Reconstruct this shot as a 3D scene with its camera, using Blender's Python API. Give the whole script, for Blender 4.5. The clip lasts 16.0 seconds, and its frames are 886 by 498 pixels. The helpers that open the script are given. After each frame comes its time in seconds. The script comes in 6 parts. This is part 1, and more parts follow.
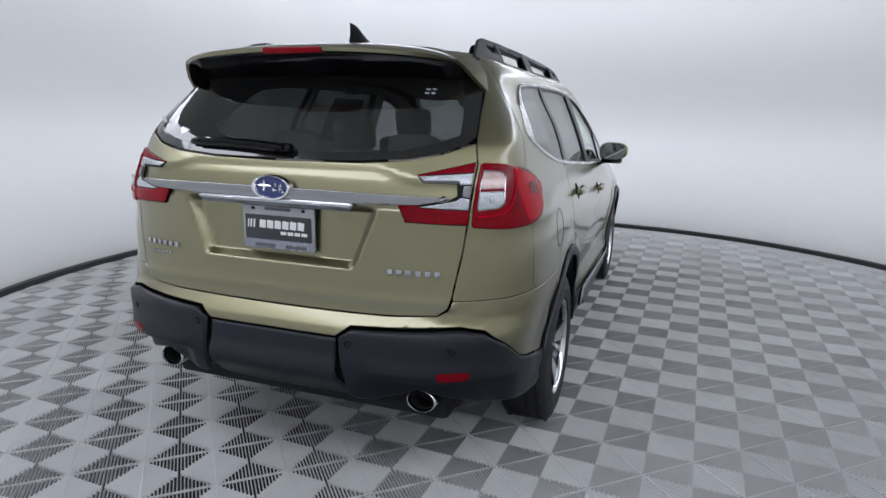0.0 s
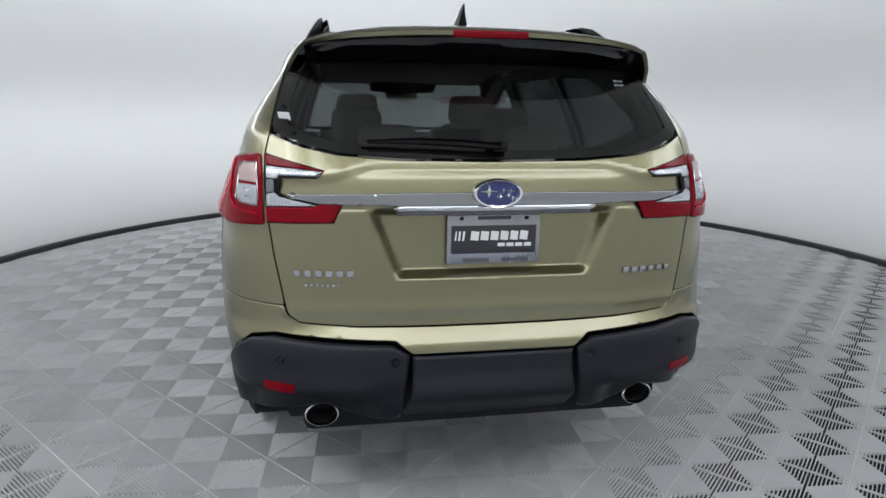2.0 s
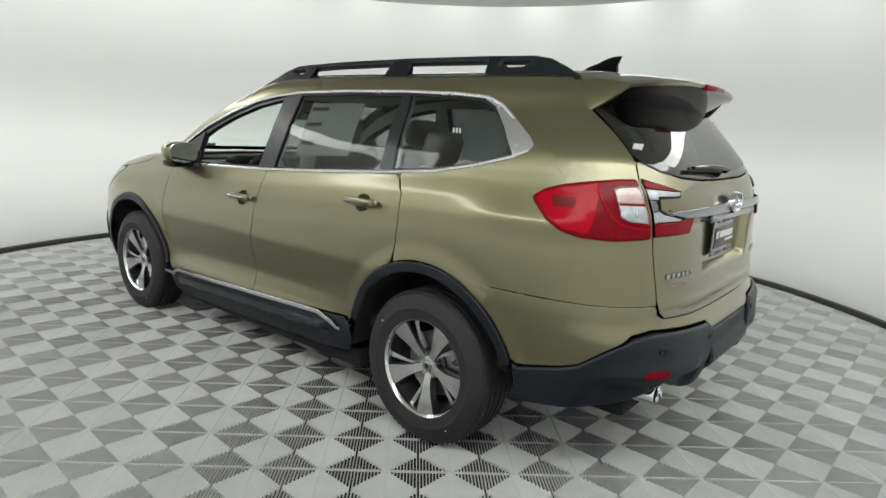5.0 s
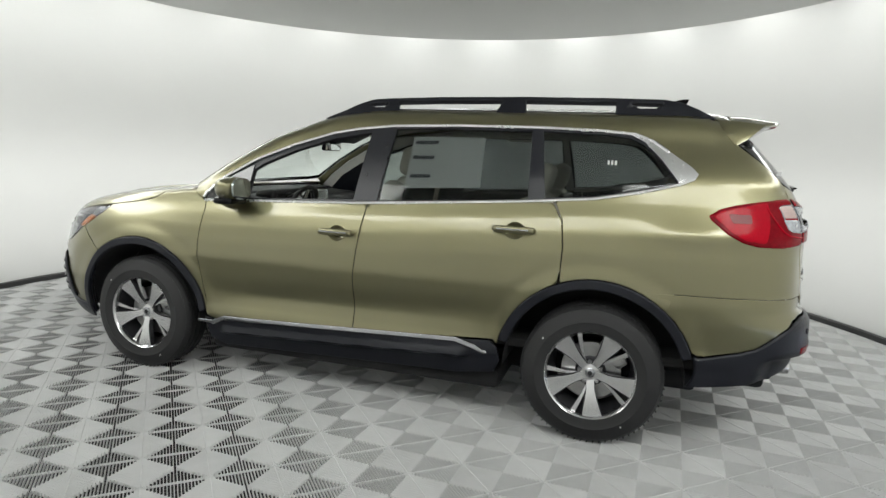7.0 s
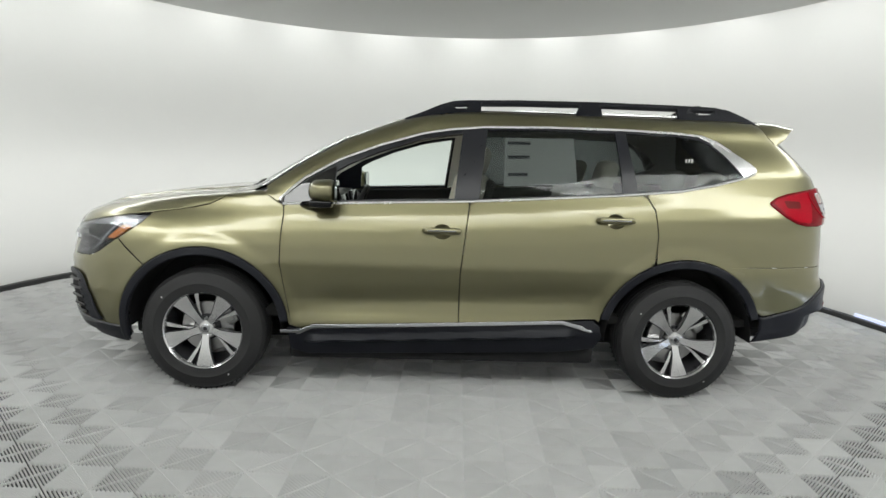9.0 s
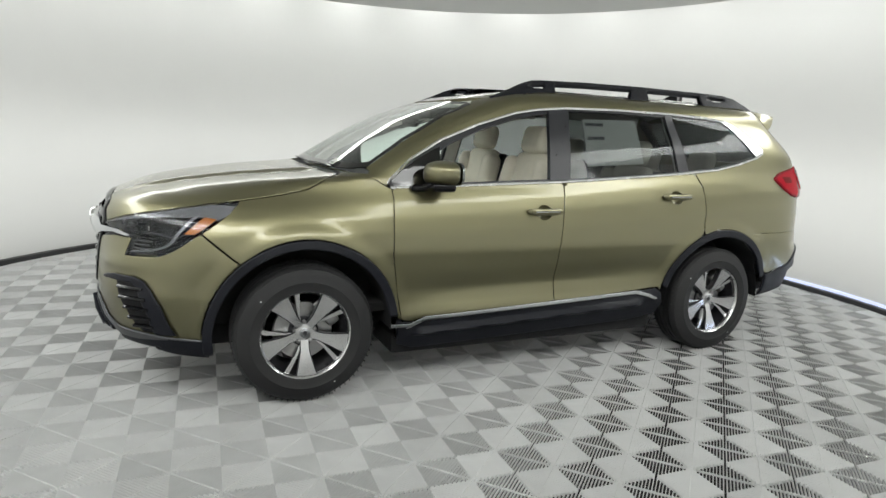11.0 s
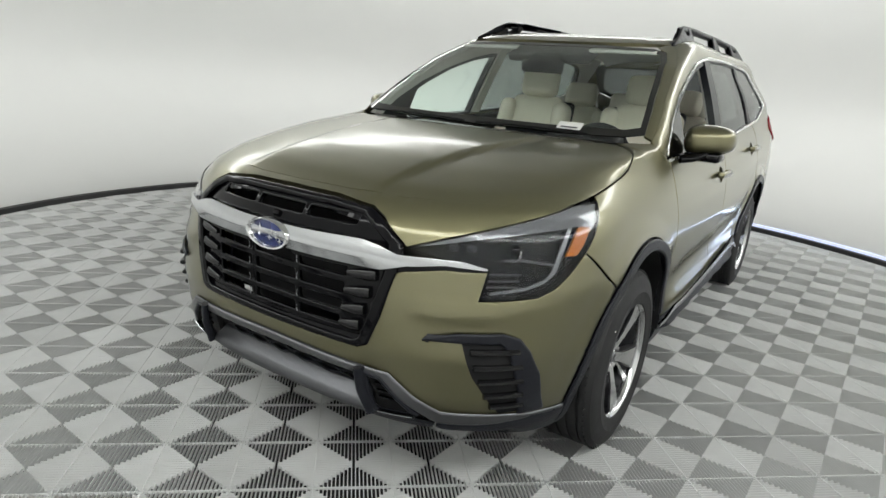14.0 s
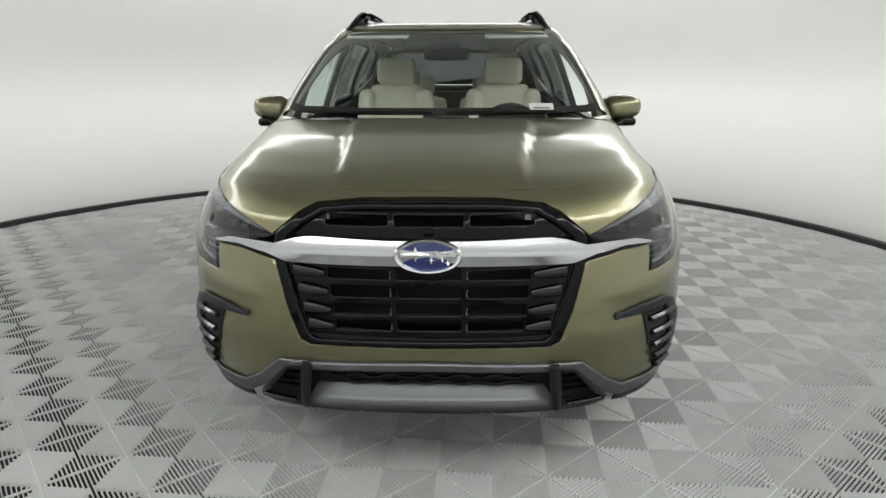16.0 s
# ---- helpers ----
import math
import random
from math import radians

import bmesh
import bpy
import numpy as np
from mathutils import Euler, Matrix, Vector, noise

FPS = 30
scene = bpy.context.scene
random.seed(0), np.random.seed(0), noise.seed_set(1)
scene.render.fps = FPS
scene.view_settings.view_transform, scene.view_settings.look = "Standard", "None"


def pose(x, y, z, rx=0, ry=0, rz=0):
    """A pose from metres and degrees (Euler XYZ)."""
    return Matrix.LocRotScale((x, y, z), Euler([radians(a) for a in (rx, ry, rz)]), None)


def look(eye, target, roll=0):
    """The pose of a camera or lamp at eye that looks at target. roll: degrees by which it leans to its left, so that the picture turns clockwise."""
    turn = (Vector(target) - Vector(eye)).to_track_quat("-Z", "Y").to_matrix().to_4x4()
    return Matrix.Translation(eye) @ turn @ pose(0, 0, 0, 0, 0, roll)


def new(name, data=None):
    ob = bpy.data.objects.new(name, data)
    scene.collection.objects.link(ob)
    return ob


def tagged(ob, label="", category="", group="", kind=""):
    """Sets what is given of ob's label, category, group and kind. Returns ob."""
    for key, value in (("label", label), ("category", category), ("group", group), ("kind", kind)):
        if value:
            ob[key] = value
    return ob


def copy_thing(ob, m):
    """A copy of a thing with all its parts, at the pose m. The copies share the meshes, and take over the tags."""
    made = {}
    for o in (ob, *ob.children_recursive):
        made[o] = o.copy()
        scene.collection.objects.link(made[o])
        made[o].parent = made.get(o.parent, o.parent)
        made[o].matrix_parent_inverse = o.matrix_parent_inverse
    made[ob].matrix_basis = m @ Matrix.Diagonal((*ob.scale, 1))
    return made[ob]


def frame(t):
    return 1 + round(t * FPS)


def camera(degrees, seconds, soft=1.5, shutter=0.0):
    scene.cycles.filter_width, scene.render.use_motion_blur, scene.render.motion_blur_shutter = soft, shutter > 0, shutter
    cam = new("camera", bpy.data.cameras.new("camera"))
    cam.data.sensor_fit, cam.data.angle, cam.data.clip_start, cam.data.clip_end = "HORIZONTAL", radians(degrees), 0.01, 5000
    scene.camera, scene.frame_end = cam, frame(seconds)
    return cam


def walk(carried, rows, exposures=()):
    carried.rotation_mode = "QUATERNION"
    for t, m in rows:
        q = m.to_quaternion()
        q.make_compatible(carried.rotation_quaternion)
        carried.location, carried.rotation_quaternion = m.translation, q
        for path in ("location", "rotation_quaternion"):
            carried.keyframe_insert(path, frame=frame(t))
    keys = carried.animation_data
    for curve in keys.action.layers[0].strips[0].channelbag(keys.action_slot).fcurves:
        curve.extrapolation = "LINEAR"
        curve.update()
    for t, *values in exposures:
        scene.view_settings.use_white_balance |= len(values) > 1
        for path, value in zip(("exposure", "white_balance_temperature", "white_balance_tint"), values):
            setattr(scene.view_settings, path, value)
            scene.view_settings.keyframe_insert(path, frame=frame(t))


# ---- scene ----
cam = camera(71.7, 16.0)
PATH = [
    (0, (1.345, -4.377, 1.502), (0.692, -2.537, 1.068), 1.1),
    (0.5, (0.894, -4.416, 1.489), (0.472, -2.507, 1.07), 0.4),
    (1, (0.437, -4.415, 1.5), (0.256, -2.465, 1.095), 0.2),
    (1.5, (-0.012, -4.452, 1.515), (0.057, -2.501, 1.079), 0.5),
    (2, (-0.505, -4.368, 1.525), (-0.172, -2.457, 1.039), 1.0),
    (2.5, (-0.969, -4.286, 1.529), (-0.369, -2.444, 1.03), 1.9),
    (3, (-1.422, -4.161, 1.54), (-0.568, -2.417, 1.063), 2.7),
    (3.5, (-1.878, -3.972, 1.548), (-0.805, -2.349, 1.085), 2.8),
    (4, (-2.301, -3.772, 1.552), (-1.07, -2.264, 1.095), 2.6),
    (4.2, (-2.453, -3.675, 1.538), (-1.161, -2.216, 1.089), 2.7),
    (6.3, (-3.769, -2.224, 1.471), (-1.972, -1.394, 1.186), 3.1),
    (6.5, (-3.89, -2.048, 1.469), (-2.064, -1.281, 1.192), 3.0),
    (7, (-4.097, -1.602, 1.466), (-2.208, -1.015, 1.171), 2.4),
    (7.5, (-4.275, -1.153, 1.495), (-2.34, -0.744, 1.197), 1.8),
    (8, (-4.453, -0.729, 1.475), (-2.489, -0.469, 1.198), 1.6),
    (8.5, (-4.509, -0.296, 1.474), (-2.534, -0.189, 1.178), 1.6),
    (8.7, (-4.528, -0.119, 1.465), (-2.551, -0.084, 1.165), 1.7),
    (10.8, (-4.117, 1.907, 1.444), (-2.291, 1.17, 1.095), 3.2),
    (11, (-3.995, 2.085, 1.44), (-2.206, 1.27, 1.072), 2.9),
    (11.5, (-3.704, 2.511, 1.406), (-2.003, 1.529, 1.028), 2.6),
    (12, (-3.371, 2.825, 1.395), (-1.774, 1.69, 0.994), 1.9),
    (12.5, (-2.948, 3.082, 1.398), (-1.482, 1.8, 0.944), 2.1),
    (13, (-2.53, 3.322, 1.42), (-1.164, 1.953, 0.911), 3.1),
    (13.5, (-1.992, 3.55, 1.414), (-0.723, 2.102, 0.872), 3.9),
    (14, (-1.53, 3.78, 1.414), (-0.482, 2.163, 0.878), 4.5),
    (14.5, (-1.026, 3.827, 1.397), (-0.304, 2.038, 0.868), 3.3),
    (15, (-0.656, 3.964, 1.408), (-0.225, 2.083, 0.882), 1.8),
    (15.5, (-0.372, 4.174, 1.424), (-0.15, 2.256, 0.903), 0.6),
    (16, (-0.104, 4.188, 1.385), (-0.037, 2.262, 0.849), -0.2),
]
walk(cam, [(t, look(eye, target, roll)) for t, eye, target, roll in PATH],
     exposures=((0.0, -0.1, 5830, 18), (1.5, -0.1, 5850, 17), (2.6, 0.0, 6200, 11), (3.6, 0.05, 6450, 10), (7.5, 0.15, 6450, 10), (16.0, 0.15, 6450, 10)))

# ---- world and light ----
world = bpy.data.worlds.new("world")
scene.world = world
world.use_nodes = True
world.node_tree.nodes["Background"].inputs[0].default_value = (0.9, 0.95, 1.0, 1)
world.node_tree.nodes["Background"].inputs[1].default_value = 0.02

BOOTH = Vector((0.48, 0.11, 0))      # middle of the round booth
FLOOR_R = 4.24                       # where floor and wall meet
CANOPY_Z = 3.13


def lamp(name, eye, target, sx, sy, watts, colour, spread=180):
    data = bpy.data.lights.new(name, "AREA")
    data.shape, data.size, data.size_y, data.energy, data.color = "RECTANGLE", sx, sy, watts, colour
    data.spread = radians(spread)
    ob = new(name, data)
    ob.matrix_basis = look(eye, target)
    return ob


# lamps in the gap between the canopy and the wall shine down on wall, floor and car
TONE = (0.985, 1.0, 0.965)
for i in range(24):
    a = math.tau * (i + 0.5) / 24
    d = Vector((math.cos(a), math.sin(a), 0))
    deg = math.degrees(a)
    # Unseen lamps; their uneven power is made up to balance the car's sides.
    glow = 1 + 0.25 * max(0.0, math.cos(a - radians(140))) - 0.26 * math.exp(-((deg - 183) / 22) ** 2) + 0.22 * math.exp(-((deg - 226) / 20) ** 2) - 0.06 * max(0.0, math.cos(a - radians(25)))
    lamp("ring_lamp", BOOTH + d * 5.06 + Vector((0, 0, 3.46)), BOOTH + d * 0.9 + Vector((0, 0, 0.4)), 1.32, 0.50, 4.8 * glow, TONE, 120)
    lamp("cove_lamp", BOOTH + d * 4.62 + Vector((0, 0, 3.74)), BOOTH + d * 4.62, 1.20, 0.40, 11.0 * glow, TONE, 160)
# daylight through the narrow slot under the entrance door behind the car
for a in (231, 243, 255, 267, 279):
    d = Vector((math.cos(radians(a)), math.sin(radians(a)), 0))
    lamp("door_daylight", BOOTH + d * 4.235 + Vector((0, 0, 0.088)), BOOTH + Vector((0, 0, 0.5)), 0.90, 0.030, 0.38, (0.60, 0.74, 1.0))


# ---- materials ----
def mat(name, colour, rough=0.5, metal=0.0, coat=0.0, vary=0.0, scale=30.0, bump=0.0, bump_scale=None, **more):
    m = bpy.data.materials.new(name)
    m.use_nodes = True
    nt = m.node_tree
    b = nt.nodes["Principled BSDF"]
    b.inputs["Base Color"].default_value = (*colour, 1)
    b.inputs["Roughness"].default_value = rough
    b.inputs["Metallic"].default_value = metal
    b.inputs["Coat Weight"].default_value = coat
    b.inputs["Coat Roughness"].default_value = 0.03
    for k, v in more.items():
        b.inputs[k.replace("_", " ")].default_value = v
    co = nt.nodes.new("ShaderNodeTexCoord")
    if vary:
        n = nt.nodes.new("ShaderNodeTexNoise")
        n.inputs["Scale"].default_value, n.inputs["Detail"].default_value = scale, 5
        n2 = nt.nodes.new("ShaderNodeTexNoise")
        n2.inputs["Scale"].default_value, n2.inputs["Detail"].default_value = scale * 0.12, 3
        add = nt.nodes.new("ShaderNodeMath")
        add.operation = "ADD"
        nt.links.new(n.outputs[0], add.inputs[0])
        nt.links.new(n2.outputs[0], add.inputs[1])
        rmp = nt.nodes.new("ShaderNodeMapRange")
        rmp.inputs[1].default_value, rmp.inputs[2].default_value = 0.6, 1.4
        rmp.inputs[3].default_value, rmp.inputs[4].default_value = 1 - vary, 1 + vary
        mix = nt.nodes.new("ShaderNodeVectorMath")
        mix.operation = "SCALE"
        mix.inputs[0].default_value = colour
        nt.links.new(co.outputs["Object"], n.inputs["Vector"])
        nt.links.new(co.outputs["Object"], n2.inputs["Vector"])
        nt.links.new(add.outputs[0], rmp.inputs[0])
        nt.links.new(rmp.outputs[0], mix.inputs["Scale"])
        nt.links.new(mix.outputs[0], b.inputs["Base Color"])
        rr = nt.nodes.new("ShaderNodeMapRange")
        rr.inputs[1].default_value, rr.inputs[2].default_value = 0.6, 1.4
        rr.inputs[3].default_value, rr.inputs[4].default_value = rough * 0.88, min(rough * 1.12, 1)
        nt.links.new(add.outputs[0], rr.inputs[0])
        nt.links.new(rr.outputs[0], b.inputs["Roughness"])
    if bump:
        bn = nt.nodes.new("ShaderNodeTexNoise")
        bn.inputs["Scale"].default_value, bn.inputs["Detail"].default_value = bump_scale or scale * 8, 3
        bp = nt.nodes.new("ShaderNodeBump")
        bp.inputs["Strength"].default_value, bp.inputs["Distance"].default_value = bump, 0.002
        nt.links.new(co.outputs["Object"], bn.inputs["Vector"])
        nt.links.new(bn.outputs[0], bp.inputs["Height"])
        nt.links.new(bp.outputs[0], b.inputs["Normal"])
    return m


def glass(name, colour, rough=0.0, ior=1.45, spec=0.5):
    m = mat(name, colour, rough, Transmission_Weight=1.0, IOR=ior)
    return m


PAINT = mat("olive_metallic_paint", (0.220, 0.205, 0.112), 0.34, 0.94, 1.0, 0.04, 2500, Coat_IOR=1.55)
PAINT.node_tree.links.remove(PAINT.node_tree.nodes["Principled BSDF"].inputs["Roughness"].links[0])
PAINT.node_tree.nodes["Principled BSDF"].inputs["Coat Roughness"].default_value = 0.12
CLAD = mat("charcoal_grained_plastic", (0.011, 0.012, 0.017), 0.36, 0, 0, 0.12, 60, 0.25, 900, Specular_IOR_Level=0.3)
GLOSS_BLACK = mat("gloss_black_plastic", (0.003, 0.003, 0.004), 0.05, 0, 0.0, 0.1, 20, Specular_IOR_Level=0.22)
DARK = mat("unlit_dark_liner", (0.008, 0.008, 0.009), 0.85, 0, 0, 0.2, 15)
PILLAR = mat("satin_black_pillar_trim", (0.013, 0.014, 0.019), 0.3, 0, 0.0, 0.08, 25)
CHROME = mat("bright_chrome", (0.82, 0.82, 0.83), 0.08, 1.0, 0, 0.03, 20)
SATIN = mat("satin_silver_trim", (0.42, 0.43, 0.45), 0.16, 1.0, 0, 0.04, 40)
GUNMETAL = mat("gunmetal_skid_plastic", (0.12, 0.122, 0.13), 0.36, 0.8, 0, 0.08, 60, 0.1, 900)
SKID = mat("satin_grey_skid_plastic", (0.15, 0.152, 0.16), 0.30, 0.8, 0, 0.08, 60)
STRIP = mat("satin_grey_sill_strip", (0.36, 0.365, 0.38), 0.24, 1.0, 0, 0.05, 60)
LAMP_CELL = mat("white_reflector_cell", (0.75, 0.76, 0.78), 0.15, 0.5, 0, 0.1, 80)
WING = mat("brushed_bright_chrome", (0.62, 0.63, 0.65), 0.12, 1.0, 0, 0.04, 30)
SATIN_LIGHT = mat("satin_bright_trim", (0.86, 0.865, 0.875), 0.26, 1.0, 0, 0.04, 40)
BAR = mat("polished_dark_chrome", (0.33, 0.335, 0.35), 0.07, 1.0, 0, 0.03, 30)
SLAT = mat("gloss_dark_slat", (0.006, 0.006, 0.007), 0.10, 0.0, 0.0, 0.1, 40, Specular_IOR_Level=0.6)
ALLOY = mat("machined_alloy", (0.74, 0.74, 0.75), 0.2, 1.0, 0.4, 0.05, 60)
ALLOY_DARK = mat("dark_grey_wheel_paint", (0.05, 0.05, 0.055), 0.3, 0.6, 0.5, 0.1, 40)
RUBBER = mat("tyre_rubber", (0.017, 0.017, 0.018), 0.62, 0, 0, 0.2, 40, 0.2, 300)
STEEL = mat("brake_steel", (0.42, 0.42, 0.42), 0.35, 1.0, 0, 0.15, 30)
RED = mat("red_lamp_lens", (0.19, 0.0007, 0.006), 0.16, 0, 0.0, 0.30, 60, Specular_IOR_Level=0.14)
RED_BRIGHT = mat("bright_red_light_guide", (0.42, 0.0012, 0.013), 0.10, 0, 0.0, 0.12, 60, Specular_IOR_Level=0.14)
ROSE_LENS = mat("pale_rose_ribbed_lens", (0.50, 0.36, 0.34), 0.2, 0.2, 1.0, 0.3, 160, 0.6, 200)
PALE_LENS = mat("pale_clear_ribbed_lens", (0.42, 0.44, 0.47), 0.16, 0.4, 1.0, 0.35, 160, 0.6, 200)
# Dim greenish base stands in for the reflected car side and floor.
MIRROR = mat("darkened_mirror_reflection", (0.34, 0.37, 0.36), 0.02, 1.0, 0, 0.0)
RED_DARK = mat("deep_red_lamp_insert", (0.16, 0.001, 0.003), 0.15, 0, 0.0, 0.1, 60, Specular_IOR_Level=0.28)
DRL = mat("grey_light_guide", (0.13, 0.133, 0.14), 0.2, 0.3, 0.6, 0.15, 120)
CLEAR_LENS = mat("clear_lamp_insert", (0.15, 0.155, 0.165), 0.16, 0.5, 0.8, 0.2, 120, 0.5, 160)
LAMP_GLASS = glass("headlamp_cover", (0.97, 0.98, 1.0), 0.0, 1.26)
AMBER = mat("amber_reflector", (0.30, 0.085, 0.006), 0.25, 0, 0.05, 0.1, 60)
TINT = glass("privacy_glass", (0.27, 0.295, 0.29), 0.0, 1.33)
REAR_TINT = glass("dark_rear_glass", (0.12, 0.127, 0.130), 0.0, 1.6)
CLEAR = glass("windscreen_glass", (0.91, 0.985, 0.95), 0.0, 1.24)
FRIT = mat("black_glass_border", (0.006, 0.006, 0.006), 0.06, 0, 0.5)
LEATHER = mat("beige_leather", (0.80, 0.755, 0.64), 0.5, 0, 0, 0.06, 18, 0.25, 260)
DARK_TRIM = mat("black_cabin_plastic", (0.012, 0.012, 0.013), 0.55, 0, 0, 0.15, 30, 0.3, 500)
HEADLINER = mat("light_grey_headliner", (0.74, 0.73, 0.69), 0.9, 0, 0, 0.05, 60)
CARPET = mat("dark_carpet", (0.015, 0.015, 0.015), 0.95, 0, 0, 0.2, 80)
SCREEN = mat("dark_screen", (0.01, 0.011, 0.013), 0.1, 0, 0.5)
PAPER = mat("white_paper", (0.75, 0.75, 0.73), 0.7, 0, 0, 0.03, 30)
INK = mat("grey_print", (0.09, 0.09, 0.1), 0.6, 0, 0, 0.05, 40)
BLUE = mat("blue_enamel", (0.012, 0.025, 0.14), 0.15, 0.3, 1.0, 0.1, 50)
PLATE_BLACK = mat("black_plate_insert", (0.02, 0.021, 0.024), 0.35, 0, 0.3, 0.1, 40)
PLATE_FRAME = mat("chrome_plate_frame", (0.34, 0.345, 0.36), 0.25, 0.8, 0, 0.05, 40)
WALL = mat("white_painted_wall", (0.69, 0.69, 0.678), 0.62, 0, 0, 0.012, 3.0, 0.05, 60)
CANOPY = mat("matt_white_canopy", (0.68, 0.685, 0.67), 0.8, 0, 0, 0.012, 3.0)
DAYLIGHT = mat("bluish_daylight", (0.5, 0.55, 0.65), 0.6, Emission_Color=(0.66, 0.72, 1.0, 1), Emission_Strength=0.75)
BASE = mat("black_rubber_baseboard", (0.012, 0.012, 0.013), 0.5, 0, 0, 0.15, 20)
TILE = mat("light_grey_floor_tile", (0.60, 0.605, 0.60), 0.55, 0, 0, 0.08, 9, 0.06, 500, Specular_IOR_Level=0.15)
tn = TILE.node_tree
info = tn.nodes.new("ShaderNodeObjectInfo")
ramp = tn.nodes.new("ShaderNodeMapRange")
ramp.inputs[3].default_value, ramp.inputs[4].default_value = 0.94, 1.06
tint = tn.nodes.new("ShaderNodeVectorMath")
tint.operation = "SCALE"
base_in = tn.nodes["Principled BSDF"].inputs["Base Color"]
src = base_in.links[0].from_socket
tn.links.new(info.outputs["Random"], ramp.inputs[0])
tn.links.new(src, tint.inputs[0])
tn.links.new(ramp.outputs[0], tint.inputs["Scale"])
tn.links.new(tint.outputs[0], base_in)
SUBFLOOR = mat("dark_subfloor", (0.02, 0.02, 0.02), 0.85, 0, 0, 0.3, 6)


# ---- mesh helpers ----
def link(name, me, material, parent=None, label=""):
    me.materials.append(material)
    ob = new(name, me)
    if parent is not None:
        ob.parent = parent
    if label:
        ob["label"] = label
    return ob


def part(name, bm, material, parent=None, label="", smooth=35):
    me = bpy.data.meshes.new(name)
    bm.normal_update()
    bm.to_mesh(me)
    bm.free()
    if smooth:
        me.polygons.foreach_set("use_smooth", [True] * len(me.polygons))
        me.set_sharp_from_angle(angle=radians(smooth))
    return link(name, me, material, parent, label)


def pydata(name, verts, faces, material, parent=None, label="", smooth=35):
    me = bpy.data.meshes.new(name)
    me.from_pydata([tuple(v) for v in verts], [], [tuple(f) for f in faces])
    me.update()
    bm = bmesh.new()
    bm.from_mesh(me)
    bmesh.ops.recalc_face_normals(bm, faces=bm.faces)
    bm.to_mesh(me)
    bm.free()
    if smooth:
        me.polygons.foreach_set("use_smooth", [True] * len(me.polygons))
        me.set_sharp_from_angle(angle=radians(smooth))
    return link(name, me, material, parent, label)


def block(size, at=(0, 0, 0), bevel=0.0, rot=None, segments=2):
    bm = bmesh.new()
    bmesh.ops.create_cube(bm, size=1)
    for v in bm.verts:
        v.co = Vector((v.co.x * size[0], v.co.y * size[1], v.co.z * size[2]))
    if bevel:
        bmesh.ops.bevel(bm, geom=bm.edges[:], offset=bevel, segments=segments, affect="EDGES", profile=0.5)
    m = Matrix.Translation(at) @ (rot or Matrix.Identity(4))
    bmesh.ops.transform(bm, matrix=m, verts=bm.verts)
    return bm


def merge(*bms):
    out = bmesh.new()
    for b in bms:
        me = bpy.data.meshes.new("tmp")
        b.to_mesh(me)
        b.free()
        out.from_mesh(me)
        bpy.data.meshes.remove(me)
    return out


def lathe(profile, segments, axis="z", closed=False):
    """Turns (radius, height) pairs round an axis."""
    bm = bmesh.new()
    rings = []
    for r, h in profile:
        ring = []
        for i in range(segments):
            a = math.tau * i / segments
            p = (r * math.cos(a), r * math.sin(a), h)
            ring.append(bm.verts.new(p if axis == "z" else (p[2], p[0], p[1])))
        rings.append(ring)
    pairs = list(zip(rings, rings[1:])) + ([(rings[-1], rings[0])] if closed else [])
    for a, b in pairs:
        for i in range(segments):
            j = (i + 1) % segments
            bm.faces.new((a[i], a[j], b[j], b[i]))
    bmesh.ops.recalc_face_normals(bm, faces=bm.faces)
    return bm


def tube(path, rx, rz=None, sides=8, up=(0, 0, 1), square=False):
    """A closed sweep of an oval (or a flat box) along points."""
    rz = rz or rx
    bm = bmesh.new()
    path = [Vector(p) for p in path]
    rings = []
    for i, p in enumerate(path):
        d = (path[min(i + 1, len(path) - 1)] - path[max(i - 1, 0)]).normalized()
        s = d.cross(Vector(up)).normalized()
        u = s.cross(d)
        rw = rx[i] if isinstance(rx, (list, tuple)) else rx
        rh = rz[i] if isinstance(rz, (list, tuple)) else rz
        ring = []
        for k in range(sides):
            a = math.tau * (k + 0.5) / sides
            c, q = math.cos(a), math.sin(a)
            if square:
                c, q = (abs(c) ** 0.35) * (1 if c > 0 else -1), (abs(q) ** 0.35) * (1 if q > 0 else -1)
            ring.append(bm.verts.new(p + s * rw * c + u * rh * q))
        rings.append(ring)
    for a, b in zip(rings, rings[1:]):
        for k in range(sides):
            j = (k + 1) % sides
            bm.faces.new((a[k], a[j], b[j], b[k]))
    bm.faces.new(rings[0][::-1])
    bm.faces.new(rings[-1])
    bmesh.ops.recalc_face_normals(bm, faces=bm.faces)
    return bm


def empty(name, at=(0, 0, 0), **tags):
    ob = new(name)
    ob.empty_display_size = 0.1
    ob.location = at
    return tagged(ob, **tags)


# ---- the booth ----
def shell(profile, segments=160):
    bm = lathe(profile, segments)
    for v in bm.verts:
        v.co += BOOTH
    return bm


